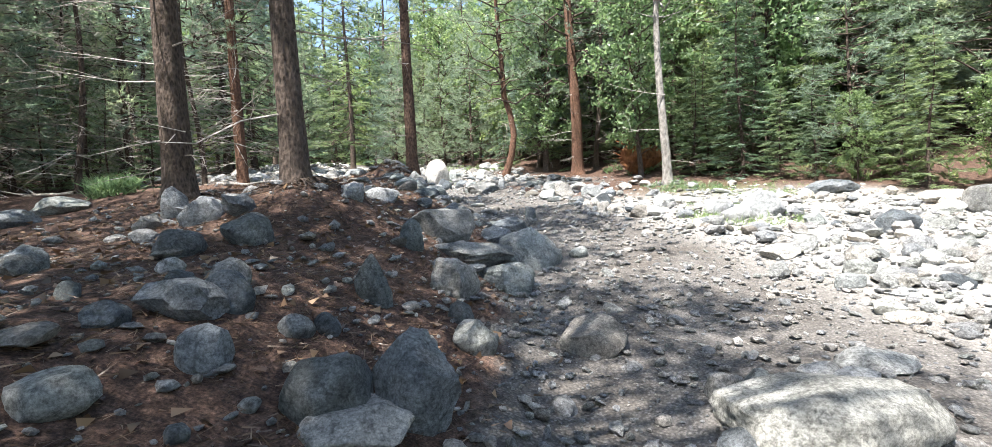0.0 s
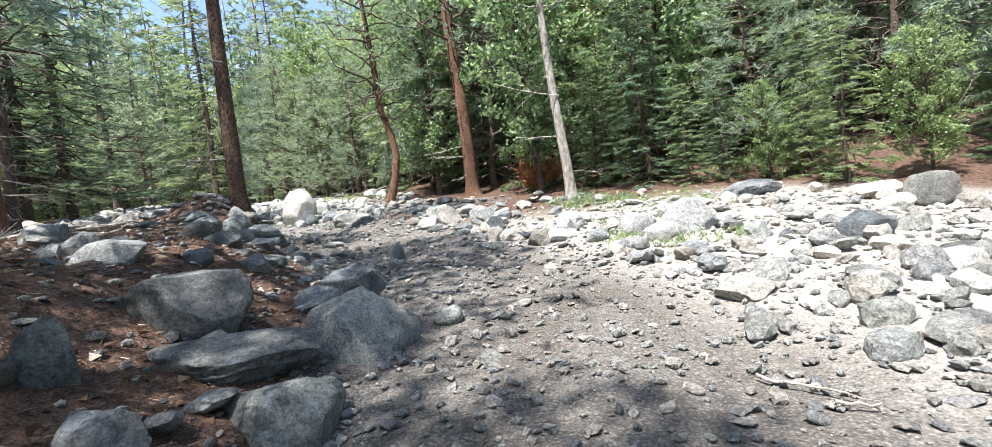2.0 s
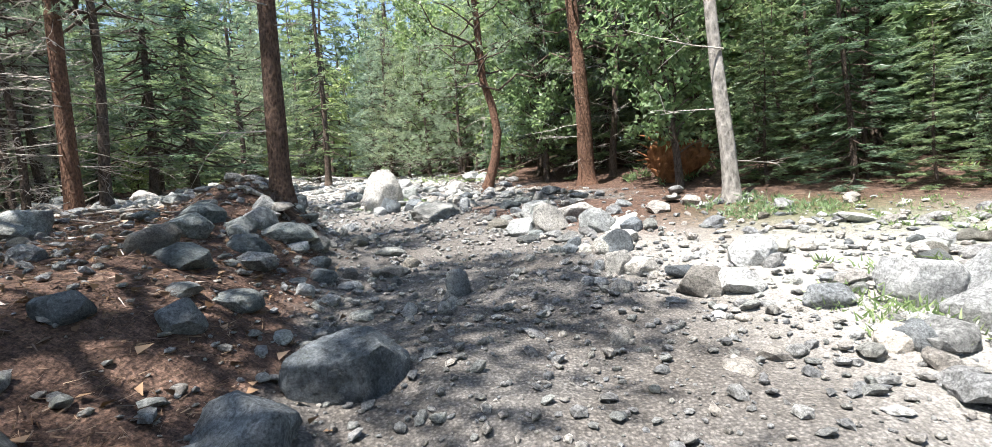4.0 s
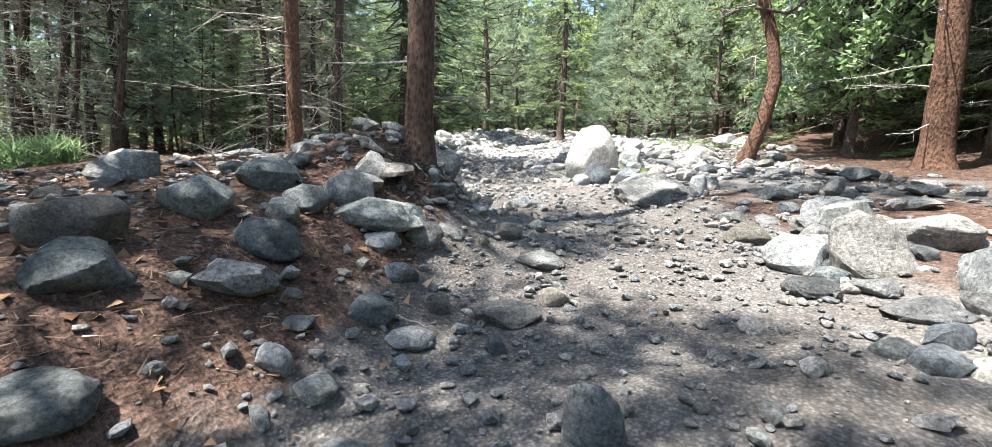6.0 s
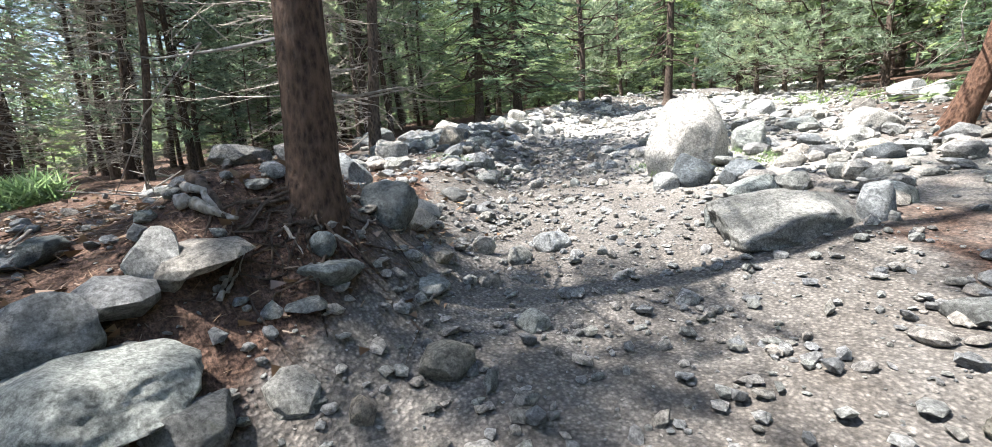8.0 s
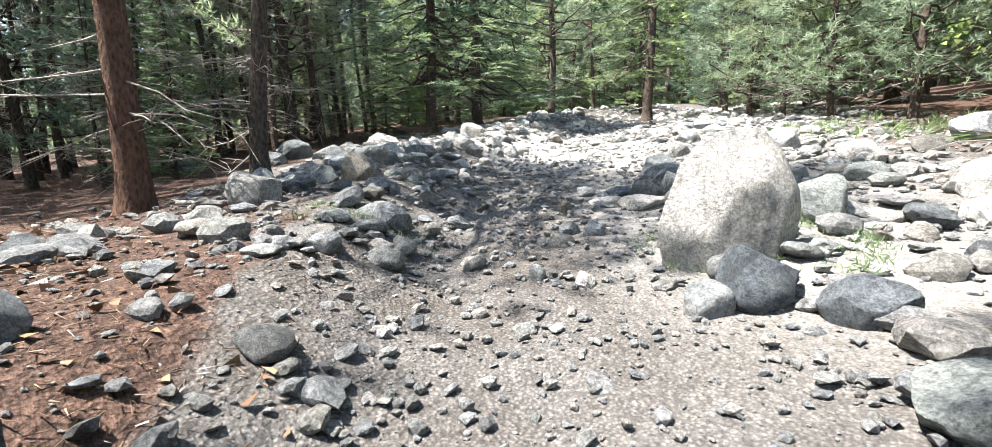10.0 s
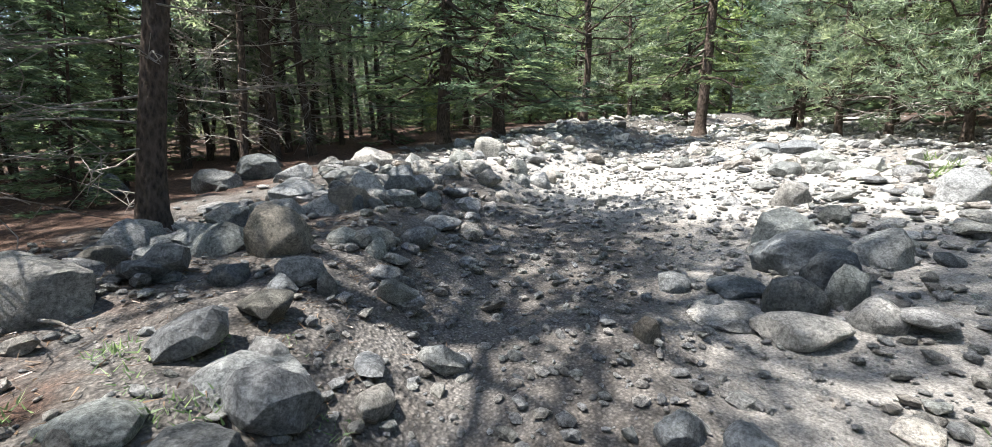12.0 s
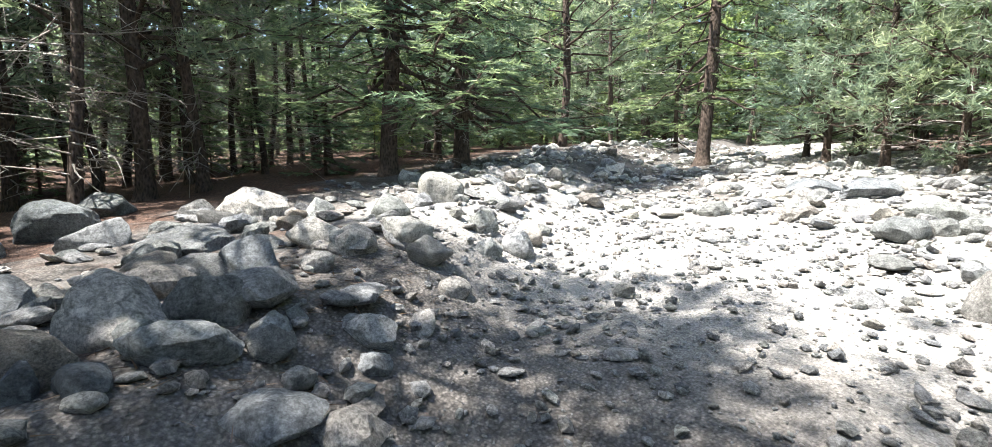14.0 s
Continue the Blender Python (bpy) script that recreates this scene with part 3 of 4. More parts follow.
# ---- rocks ----
def rock_mesh(w, d, h, seed, round_off=0.5, detail=4):
    """A stone of that width, depth and height: a block cut by flat facets, layered and roughened. Low round_off: more angular."""
    rng = random.Random(seed)
    bm = bmesh.new()
    bmesh.ops.create_icosphere(bm, subdivisions=detail, radius=1.0)
    cuts = [(Vector((rng.gauss(0, 1), rng.gauss(0, 1), rng.gauss(0, 0.9))).normalized(), rng.uniform(0.5 + 0.22 * round_off, 0.86)) for _ in range(24)]
    bite = 0.985 - 0.12 * round_off
    o = Vector((rng.uniform(-50, 50), rng.uniform(-50, 50), rng.uniform(-50, 50)))
    axis = Vector((rng.gauss(0, 0.5), rng.gauss(0, 0.5), 1)).normalized()
    layers, rough = rng.uniform(3, 7), 1.25 - 0.75 * round_off
    for v in bm.verts:
        p = v.co.copy()
        for n, k in cuts:
            over = p.dot(n) - k
            if over > 0:
                p -= n * over * bite
        chip = 1 - abs(noise.noise(p * 2.1 + o))
        bed = abs((p.dot(axis) * layers + 0.8 * noise.noise(p * 1.5 + o)) % 1.0 - 0.5)
        p *= 1 + 0.08 * noise.noise(p * 1.3 + o) + rough * (0.07 * (chip - 0.75) + 0.035 * bed + 0.04 * noise.noise(p * 4.3 + o) + 0.024 * noise.noise(p * 9 + o) + 0.012 * noise.noise(p * 21 + o))
        v.co = p
    lo = [min(v.co[i] for v in bm.verts) for i in range(3)]
    hi = [max(v.co[i] for v in bm.verts) for i in range(3)]
    for v in bm.verts:
        u = [(v.co[i] - lo[i]) / (hi[i] - lo[i]) for i in range(3)]
        v.co = Vector(((u[0] - 0.5) * w, (u[1] - 0.5) * d, u[2] * h))
    for f in bm.faces:
        f.smooth = True
    me = bpy.data.meshes.new("stone")
    bm.to_mesh(me)
    bm.free()
    me.set_sharp_from_angle(angle=radians(24 + 22 * round_off))
    return me


ROCK_KINDS = {"g": (ROCK, "grey"), "p": (PALE_ROCK, "pale grey granite"), "d": (DARK_ROCK, "dark blue-grey"), "b": (BROWN_ROCK, "brownish")}
SEED = [160]


def boulder(x, y, w, h, kind="g", z=None, yaw=0.0, tilt=0.0, round_off=0.5, deep=0.85, label="", sink=0.6, taper=0.0):
    """One stone, its foot sunk a little into what it lies on."""
    SEED[0] += 1
    me = rock_mesh(w, w * deep, h * (1 + sink), SEED[0], round_off, 5 if w > 0.7 else 4 if w > 0.3 else 3)
    for v in me.vertices if taper else ():
        k = 1 - taper * max(v.co.z, 0) / (h * (1 + sink))
        v.co = Vector((v.co.x * k - 0.25 * taper * v.co.z, v.co.y * k, v.co.z))
    mat, word = ROCK_KINDS[kind]
    ob = part("boulder" if w > 0.45 else "stone", me, mat)
    g = land_z(x, y) if z is None else z
    ob.matrix_basis = pose(x, y, g - h * sink, tilt, tilt * 0.4, yaw)
    size = "large" if w > 0.8 else "mid-sized" if w > 0.4 else "small"
    shape = "rounded" if round_off > 0.55 else "angular"
    return tagged(ob, label or f"{size} {word} {shape} stone lying beside the stony trail", "boulder" if w > 0.45 else "stone")


# kinds partly paint light: stones past y 19.5 are toned paler for sun
boulder(0.48, 6.49, 1.20, 0.52, "g", yaw=12, round_off=0.1, taper=0.42)
boulder(-0.03, 7.35, 0.55, 0.24, "g", yaw=-11, round_off=0.3)
boulder(-0.76, 6.49, 1.01, 0.41, "d", yaw=-11, round_off=0.6)
boulder(-0.35, 6.03, 1.11, 0.22, "d", yaw=-11, round_off=0.4)
boulder(0.03, 5.32, 0.73, 0.25, "g", yaw=-11, round_off=0.1)
boulder(-0.54, 4.87, 0.39, 0.19, "g", yaw=-11, round_off=0.2)
boulder(-0.97, 5.26, 0.29, 0.32, "d", yaw=-11, round_off=0.3)
boulder(-1.79, 7.50, 0.65, 0.22, "g", yaw=-11, round_off=0.6)
boulder(0.76, 6.80, 0.31, 0.18, "g", yaw=-11, round_off=0.4)
boulder(5.78, 6.79, 0.52, 0.33, "d", yaw=-11, round_off=0.5)
boulder(8.28, 7.94, 0.67, 0.43, "d", yaw=-11, round_off=0.5)
boulder(3.53, 4.75, 0.29, 0.12, "g", yaw=-11, round_off=0.4)
boulder(3.66, 6.07, 0.51, 0.16, "p", yaw=-11, round_off=0.5)
boulder(-1.31, 9.70, 0.41, 0.17, "d", yaw=27, round_off=0.7)
boulder(-1.45, 10.68, 0.75, 0.17, "p", yaw=27, round_off=0.8)
boulder(-1.21, 10.95, 0.35, 0.16, "d", yaw=27, round_off=0.4)
boulder(-1.23, 10.49, 0.29, 0.09, "g", yaw=27, round_off=0.6)
boulder(-1.71, 10.59, 0.44, 0.23, "g", yaw=27, round_off=0.7)
boulder(-1.69, 10.21, 0.35, 0.15, "d", yaw=27, round_off=0.6)
boulder(-1.86, 11.01, 0.28, 0.23, "g", yaw=27, round_off=0.3)
boulder(-1.59, 9.96, 0.24, 0.13, "g", yaw=27, round_off=0.6)
boulder(-2.08, 10.15, 0.48, 0.18, "d", yaw=27, round_off=0.5)
boulder(-0.71, 9.93, 0.30, 0.13, "d", yaw=27, round_off=0.3)
boulder(-0.95, 10.40, 0.27, 0.10, "g", yaw=27, round_off=0.5)
boulder(1.41, 12.23, 0.61, 0.24, "g", yaw=27, round_off=0.3)
boulder(1.78, 12.22, 0.63, 0.39, "g", yaw=27, round_off=0.2, taper=0.35)
boulder(1.60, 13.52, 0.52, 0.26, "g", yaw=27, round_off=0.4)
boulder(1.78, 11.78, 0.30, 0.09, "d", yaw=27, round_off=0.5)
boulder(1.54, 11.90, 0.26, 0.10, "d", yaw=27, round_off=0.5)
boulder(1.42, 11.67, 0.33, 0.09, "d", yaw=27, round_off=0.5)
boulder(1.94, 11.43, 0.43, 0.11, "d", yaw=27, round_off=0.4)
boulder(1.97, 11.09, 0.22, 0.11, "d", yaw=27, round_off=0.4)
boulder(1.75, 10.89, 0.21, 0.09, "d", yaw=27, round_off=0.3)
boulder(1.89, 10.82, 0.22, 0.10, "d", yaw=27, round_off=0.4)
boulder(-0.45, 11.51, 0.42, 0.10, "g", yaw=27, round_off=0.6)
boulder(-0.18, 10.54, 0.45, 0.10, "b", yaw=27, round_off=0.5)
boulder(-0.45, 9.93, 0.28, 0.06, "g", yaw=27, round_off=0.6)
boulder(2.29, 13.03, 0.71, 0.22, "g", yaw=27, round_off=0.5)
boulder(-0.77, 9.49, 0.18, 0.05, "d", yaw=27, round_off=0.5)
boulder(-2.16, 12.38, 0.45, 0.25, "d", yaw=45, round_off=0.6)
boulder(-3.80, 12.90, 0.55, 0.33, "g", yaw=45, round_off=0.4)
boulder(-1.63, 11.69, 0.34, 0.08, "g", yaw=45, round_off=0.4)
boulder(-1.76, 11.72, 0.16, 0.10, "d", yaw=45, round_off=0.7)
boulder(-0.33, 14.75, 1.03, 0.27, "d", yaw=45, round_off=0.2)
boulder(-0.77, 15.49, 0.54, 0.22, "g", yaw=45, round_off=0.2)
boulder(-0.80, 14.84, 0.34, 0.20, "d", yaw=45, round_off=0.3)
boulder(-1.68, 16.37, 0.51, 0.35, "d", yaw=45, round_off=0.4)
boulder(-1.11, 16.29, 0.49, 0.24, "d", yaw=45, round_off=0.5)
boulder(0.21, 14.99, 0.30, 0.26, "g", yaw=45, round_off=0.6)
boulder(-1.92, 16.07, 0.30, 0.19, "g", yaw=45, round_off=0.5)
boulder(0.04, 16.22, 0.28, 0.16, "d", yaw=45, round_off=0.3)
boulder(-0.19, 16.35, 0.38, 0.14, "d", yaw=45, round_off=0.4)
boulder(-2.98, 12.90, 0.28, 0.23, "d", yaw=45, round_off=0.5)
boulder(-1.00, 12.56, 0.21, 0.11, "g", yaw=45, round_off=0.5)
boulder(-1.52, 11.51, 0.21, 0.04, "d", yaw=45, round_off=0.6)
boulder(-1.77, 13.71, 0.33, 0.15, "g", yaw=45, round_off=0.4)
boulder(-1.83, 16.65, 0.57, 0.17, "d", yaw=41, round_off=0.6)
boulder(-1.64, 18.09, 0.51, 0.40, "p", yaw=41, round_off=0.5)
boulder(-4.04, 20.40, 0.67, 0.34, "g", yaw=41, round_off=0.3)
boulder(-3.45, 19.28, 0.43, 0.28, "d", yaw=41, round_off=0.4)
boulder(-3.49, 18.46, 0.53, 0.15, "g", yaw=41, round_off=0.5)
boulder(-3.24, 19.88, 0.46, 0.28, "g", yaw=41, round_off=0.5)
boulder(-4.75, 15.48, 0.38, 0.08, "d", yaw=41, round_off=0.4)
boulder(-5.04, 15.79, 0.54, 0.14, "g", yaw=41, round_off=0.3)
boulder(-4.34, 14.81, 0.31, 0.14, "g", yaw=41, round_off=0.5)
boulder(-4.98, 15.27, 0.33, 0.08, "g", yaw=41, round_off=0.6)
boulder(-4.18, 15.24, 0.34, 0.12, "g", yaw=41, round_off=0.4)
boulder(-5.87, 14.48, 0.33, 0.16, "g", yaw=41, round_off=0.6)
boulder(-4.39, 14.51, 0.19, 0.09, "g", yaw=41, round_off=0.5)
boulder(-4.35, 14.36, 0.27, 0.06, "p", yaw=41, round_off=0.5)
boulder(-7.70, 17.98, 0.55, 0.30, "p", yaw=41, round_off=0.3)
boulder(-7.31, 18.13, 0.47, 0.16, "g", yaw=41, round_off=0.2)
boulder(-7.60, 18.32, 0.41, 0.23, "d", yaw=41, round_off=0.5)
boulder(-8.24, 18.80, 0.44, 0.27, "d", yaw=41, round_off=0.6)
boulder(-7.29, 18.51, 0.23, 0.15, "d", yaw=41, round_off=0.4)
boulder(-6.82, 18.31, 0.45, 0.10, "g", yaw=41, round_off=0.4)
boulder(-13.54, 18.88, 0.77, 0.31, "d", yaw=41, round_off=0.5)
boulder(-10.70, 18.37, 0.64, 0.26, "p", yaw=41, round_off=0.3)
boulder(-9.77, 18.87, 0.80, 0.22, "d", yaw=41, round_off=0.3)
boulder(-7.68, 17.67, 0.19, 0.12, "g", yaw=41, round_off=0.3)
boulder(-7.21, 17.77, 0.22, 0.10, "d", yaw=41, round_off=0.3)
boulder(-7.08, 17.75, 0.13, 0.06, "p", yaw=41, round_off=0.6)
boulder(-5.31, 26.42, 0.93, 0.25, "g", yaw=41, round_off=0.3)
boulder(-6.17, 27.03, 0.96, 0.25, "g", yaw=41, round_off=0.4)
boulder(-4.63, 24.92, 0.69, 0.29, "p", yaw=41, round_off=0.3)
boulder(-10.67, 19.82, 0.78, 0.35, "p", yaw=41, round_off=0.5)
boulder(-3.71, 19.74, 0.85, 0.30, "g", yaw=44, round_off=0.6)
boulder(-4.02, 18.96, 0.46, 0.11, "d", yaw=44, round_off=0.5)
boulder(-3.60, 18.84, 0.45, 0.26, "d", yaw=44, round_off=0.3)
boulder(-4.39, 18.71, 0.28, 0.11, "g", yaw=44, round_off=0.5)
boulder(-3.33, 19.00, 0.28, 0.30, "g", yaw=44, round_off=0.3)
boulder(-6.99, 16.23, 0.57, 0.25, "g", yaw=44, round_off=0.2)
boulder(-8.03, 16.63, 0.55, 0.23, "g", yaw=44, round_off=0.4)
boulder(-7.61, 17.40, 0.56, 0.17, "g", yaw=44, round_off=0.3)
boulder(-8.64, 17.46, 0.66, 0.25, "g", yaw=44, round_off=0.4)
boulder(-8.05, 15.86, 0.41, 0.21, "g", yaw=44, round_off=0.4)
boulder(-7.04, 15.80, 0.31, 0.13, "p", yaw=44, round_off=0.5)
boulder(-3.99, 18.47, 0.15, 0.15, "g", yaw=44, round_off=0.4)
boulder(-3.90, 18.51, 0.59, 0.10, "g", yaw=44, round_off=0.4)
boulder(-2.09, 17.00, 1.12, 1.02, "p", yaw=41, round_off=0.85, deep=0.5)
boulder(-0.44, 2.29, 0.44, 0.46, "g", yaw=0, round_off=0.35, deep=0.75, sink=0.35)
boulder(-0.84, 2.15, 0.44, 0.29, "d", yaw=0, round_off=0.5)
boulder(-0.66, 2.06, 0.49, 0.13, "p", yaw=0, round_off=0.35)
boulder(-0.20, 3.31, 0.33, 0.19, "g", yaw=0, round_off=0.5)
boulder(-0.32, 3.69, 0.22, 0.18, "d", yaw=0, round_off=0.4)
boulder(-0.94, 3.48, 0.32, 0.36, "d", yaw=0, round_off=0.2, deep=0.6, taper=0.2)
boulder(-0.43, 4.32, 0.50, 0.34, "g", yaw=0, round_off=0.2)
boulder(0.21, 8.09, 0.72, 0.36, "d", yaw=0, round_off=0.5)
boulder(0.70, 3.64, 0.54, 0.25, "b", yaw=0, round_off=0.4)
boulder(-1.20, 2.71, 0.22, 0.11, "d", yaw=0, round_off=0.7)
boulder(-1.06, 2.83, 0.16, 0.12, "d", yaw=0, round_off=0.7)
boulder(-1.58, 2.74, 0.30, 0.20, "d", yaw=0, round_off=0.8)
boulder(-1.78, 2.62, 0.24, 0.19, "d", yaw=0, round_off=0.8)
boulder(-2.61, 3.80, 0.41, 0.21, "d", yaw=0, round_off=0.8)
boulder(-2.18, 4.10, 0.42, 0.25, "d", yaw=0, round_off=0.7)
boulder(-3.15, 5.10, 0.48, 0.25, "g", yaw=0, round_off=0.5)
boulder(-4.39, 6.47, 0.38, 0.41, "g", yaw=0, round_off=0.6)
boulder(-1.96, 2.29, 0.21, 0.11, "d", yaw=0, round_off=0.7)
boulder(-1.43, 2.20, 0.24, 0.18, "p", yaw=0, round_off=0.7)
boulder(-1.70, 1.74, 0.28, 0.13, "p", yaw=0, round_off=0.75)
boulder(-3.55, 3.46, 0.37, 0.21, "g", yaw=0, round_off=0.7)
boulder(-2.42, 2.62, 0.13, 0.10, "d", yaw=0, round_off=0.7)
boulder(-7.12, 6.92, 0.73, 0.27, "d", yaw=0, round_off=0.7)
boulder(-8.19, 8.94, 0.88, 0.28, "g", yaw=0, round_off=0.7)
boulder(-1.26, 1.75, 0.10, 0.06, "d", yaw=0, round_off=0.6)
boulder(1.60, 2.32, 0.99, 0.25, "p", yaw=0, round_off=0.8, deep=0.7)
boulder(1.13, 2.23, 0.24, 0.09, "g", yaw=0, round_off=0.6)
boulder(1.48, 2.68, 0.23, 0.16, "g", yaw=0, round_off=0.5)
boulder(1.29, 2.72, 0.24, 0.13, "g", yaw=0, round_off=0.4)
boulder(1.93, 2.84, 0.25, 0.12, "g", yaw=0, round_off=0.4)
boulder(2.08, 2.74, 0.31, 0.12, "p", yaw=0, round_off=0.5)
boulder(2.40, 3.00, 0.43, 0.11, "p", yaw=0, round_off=0.4)
boulder(4.64, 4.40, 0.32, 0.25, "g", yaw=0, round_off=0.7)
boulder(4.81, 8.57, 0.79, 0.44, "p", yaw=-3, round_off=0.6)
boulder(4.08, 8.65, 0.50, 0.29, "p", yaw=-3, round_off=0.6)
boulder(4.20, 8.27, 0.56, 0.25, "p", yaw=-3, round_off=0.7)
boulder(7.45, 10.52, 1.03, 0.26, "d", yaw=-3, round_off=0.6)
boulder(2.39, 11.70, 0.52, 0.31, "g", yaw=-3, round_off=0.3)
boulder(-1.71, 5.67, 0.28, 0.17, "g", yaw=-3, round_off=0.6)
boulder(8.37, 8.88, 0.95, 0.24, "p", yaw=-3, round_off=0.6)
boulder(-1.81, 9.54, 0.49, 0.19, "g", yaw=0, round_off=0.7)
boulder(-1.33, 8.79, 0.43, 0.17, "d", yaw=0, round_off=0.6)
boulder(-0.75, 7.95, 0.30, 0.16, "g", yaw=0, round_off=0.4)
boulder(-1.17, 7.65, 0.29, 0.13, "d", yaw=0, round_off=0.5)
boulder(1.17, 6.87, 0.28, 0.15, "g", yaw=0, round_off=0.5)
boulder(2.83, 9.27, 0.43, 0.19, "b", yaw=0, round_off=0.5)
boulder(3.47, 8.69, 0.32, 0.15, "g", yaw=0, round_off=0.5)
boulder(5.25, 7.75, 0.36, 0.19, "g", yaw=0, round_off=0.5)
boulder(-4.00, 10.01, 0.53, 0.25, "g", yaw=21, round_off=0.6)
boulder(-0.73, 8.50, 0.36, 0.12, "d", yaw=21, round_off=0.7)
boulder(-0.94, 8.26, 0.22, 0.08, "d", yaw=21, round_off=0.7)
boulder(-0.58, 9.24, 0.17, 0.11, "p", yaw=21, round_off=0.3)
boulder(-0.39, 9.31, 0.19, 0.08, "g", yaw=21, round_off=0.5)
boulder(0.70, 9.72, 0.25, 0.26, "d", yaw=21, round_off=0.2, deep=0.5)
boulder(0.67, 9.43, 0.14, 0.08, "g", yaw=21, round_off=0.6)
boulder(0.64, 9.17, 0.13, 0.10, "g", yaw=21, round_off=0.7)
boulder(0.34, 9.19, 0.14, 0.11, "g", yaw=21, round_off=0.6)
boulder(1.67, 13.09, 0.48, 0.30, "g", yaw=21, round_off=0.4)
boulder(2.75, 11.41, 0.31, 0.18, "d", yaw=21, round_off=0.5)
boulder(2.29, 10.69, 0.30, 0.19, "p", yaw=21, round_off=0.6)
boulder(2.42, 10.63, 0.32, 0.26, "d", yaw=21, round_off=0.3)
boulder(2.21, 9.50, 0.20, 0.11, "p", yaw=21, round_off=0.6)
boulder(1.93, 9.70, 0.15, 0.07, "g", yaw=21, round_off=0.6)
boulder(2.04, 9.71, 0.17, 0.06, "g", yaw=21, round_off=0.6)
boulder(2.49, 9.93, 0.34, 0.16, "p", yaw=21, round_off=0.5)
boulder(2.11, 10.08, 0.16, 0.09, "g", yaw=21, round_off=0.5)
boulder(2.28, 10.01, 0.29, 0.21, "g", yaw=21, round_off=0.3)
boulder(1.14, 10.96, 0.15, 0.09, "p", yaw=21, round_off=0.6)
boulder(-0.02, 10.89, 0.20, 0.11, "b", yaw=27, round_off=0.5)
boulder(-0.58, 10.35, 0.18, 0.11, "b", yaw=27, round_off=0.6)
boulder(-0.02, 10.17, 0.12, 0.10, "d", yaw=27, round_off=0.5)
boulder(1.47, 12.78, 0.25, 0.15, "d", yaw=27, round_off=0.5)
boulder(-1.00, 11.93, 0.29, 0.14, "b", yaw=33, round_off=0.6)
boulder(-0.99, 11.48, 0.13, 0.09, "b", yaw=33, round_off=0.4)
boulder(0.98, 12.80, 0.40, 0.18, "b", yaw=33, round_off=0.4)
boulder(0.79, 13.65, 0.30, 0.11, "d", yaw=33, round_off=0.4)
boulder(1.28, 14.08, 0.26, 0.11, "g", yaw=33, round_off=0.5)
boulder(1.16, 14.97, 0.50, 0.17, "d", yaw=33, round_off=0.5)
boulder(2.11, 17.14, 0.63, 0.20, "d", yaw=33, round_off=0.4)
boulder(-7.89, 21.30, 0.37, 0.23, "p", yaw=33, round_off=0.5)
boulder(0.26, 15.48, 0.33, 0.16, "p", yaw=45, round_off=0.6)
boulder(-0.42, 19.33, 0.73, 0.34, "g", yaw=45, round_off=0.5)
boulder(-2.11, 13.24, 0.20, 0.14, "g", yaw=45, round_off=0.6)
boulder(-1.78, 13.31, 0.21, 0.13, "g", yaw=45, round_off=0.5)
boulder(-1.58, 12.30, 0.23, 0.07, "g", yaw=45, round_off=0.5)
boulder(-1.57, 12.77, 0.18, 0.09, "b", yaw=45, round_off=0.5)
boulder(-1.87, 12.60, 0.19, 0.09, "b", yaw=45, round_off=0.6)
boulder(-0.45, 13.34, 0.14, 0.08, "p", yaw=45, round_off=0.6)
boulder(-0.42, 23.19, 0.70, 0.40, "p", yaw=45, round_off=0.5)
boulder(0.04, 23.03, 0.58, 0.36, "p", yaw=45, round_off=0.5)
boulder(-6.43, 16.48, 0.50, 0.36, "b", yaw=45, round_off=0.5)
boulder(-6.45, 15.17, 0.54, 0.34, "g", yaw=45, round_off=0.5)
boulder(-3.13, 18.79, 0.35, 0.18, "p", yaw=41, round_off=0.5)
boulder(-7.51, 16.21, 0.59, 0.20, "g", yaw=41, round_off=0.6)
boulder(-7.60, 16.81, 0.38, 0.24, "d", yaw=41, round_off=0.5)
boulder(-11.70, 18.19, 0.74, 0.42, "d", yaw=41, round_off=0.5)
boulder(-6.33, 16.93, 0.26, 0.14, "p", yaw=41, round_off=0.5)
boulder(-2.25, 16.23, 0.17, 0.07, "g", yaw=41, round_off=0.6)
boulder(-3.19, 15.99, 0.14, 0.12, "p", yaw=41, round_off=0.5)
boulder(-2.84, 22.58, 0.68, 0.38, "p", yaw=41, round_off=0.5)
boulder(-1.69, 21.46, 0.56, 0.26, "g", yaw=41, round_off=0.5)
boulder(-1.45, 20.03, 0.55, 0.21, "p", yaw=41, round_off=0.5)
boulder(-3.65, 17.15, 0.23, 0.13, "g", yaw=41, round_off=0.5)
boulder(-3.37, 17.19, 0.24, 0.14, "g", yaw=41, round_off=0.5)
boulder(-3.49, 16.78, 0.27, 0.12, "b", yaw=41, round_off=0.5)
boulder(-4.18, 17.87, 0.17, 0.15, "b", yaw=44, round_off=0.6)
boulder(-7.64, 15.70, 0.45, 0.29, "p", yaw=44, round_off=0.6)
boulder(-11.36, 17.38, 0.67, 0.34, "d", yaw=44, round_off=0.5)
boulder(-12.25, 16.18, 0.56, 0.33, "d", yaw=44, round_off=0.6)
boulder(-6.88, 16.78, 0.24, 0.13, "g", yaw=44, round_off=0.6)
boulder(-5.70, 16.48, 0.14, 0.16, "d", yaw=44, round_off=0.4)
boulder(-5.79, 16.23, 0.21, 0.12, "g", yaw=44, round_off=0.5)
boulder(-6.16, 16.04, 0.26, 0.12, "d", yaw=44, round_off=0.5)
boulder(-6.12, 17.09, 0.18, 0.14, "p", yaw=44, round_off=0.6)
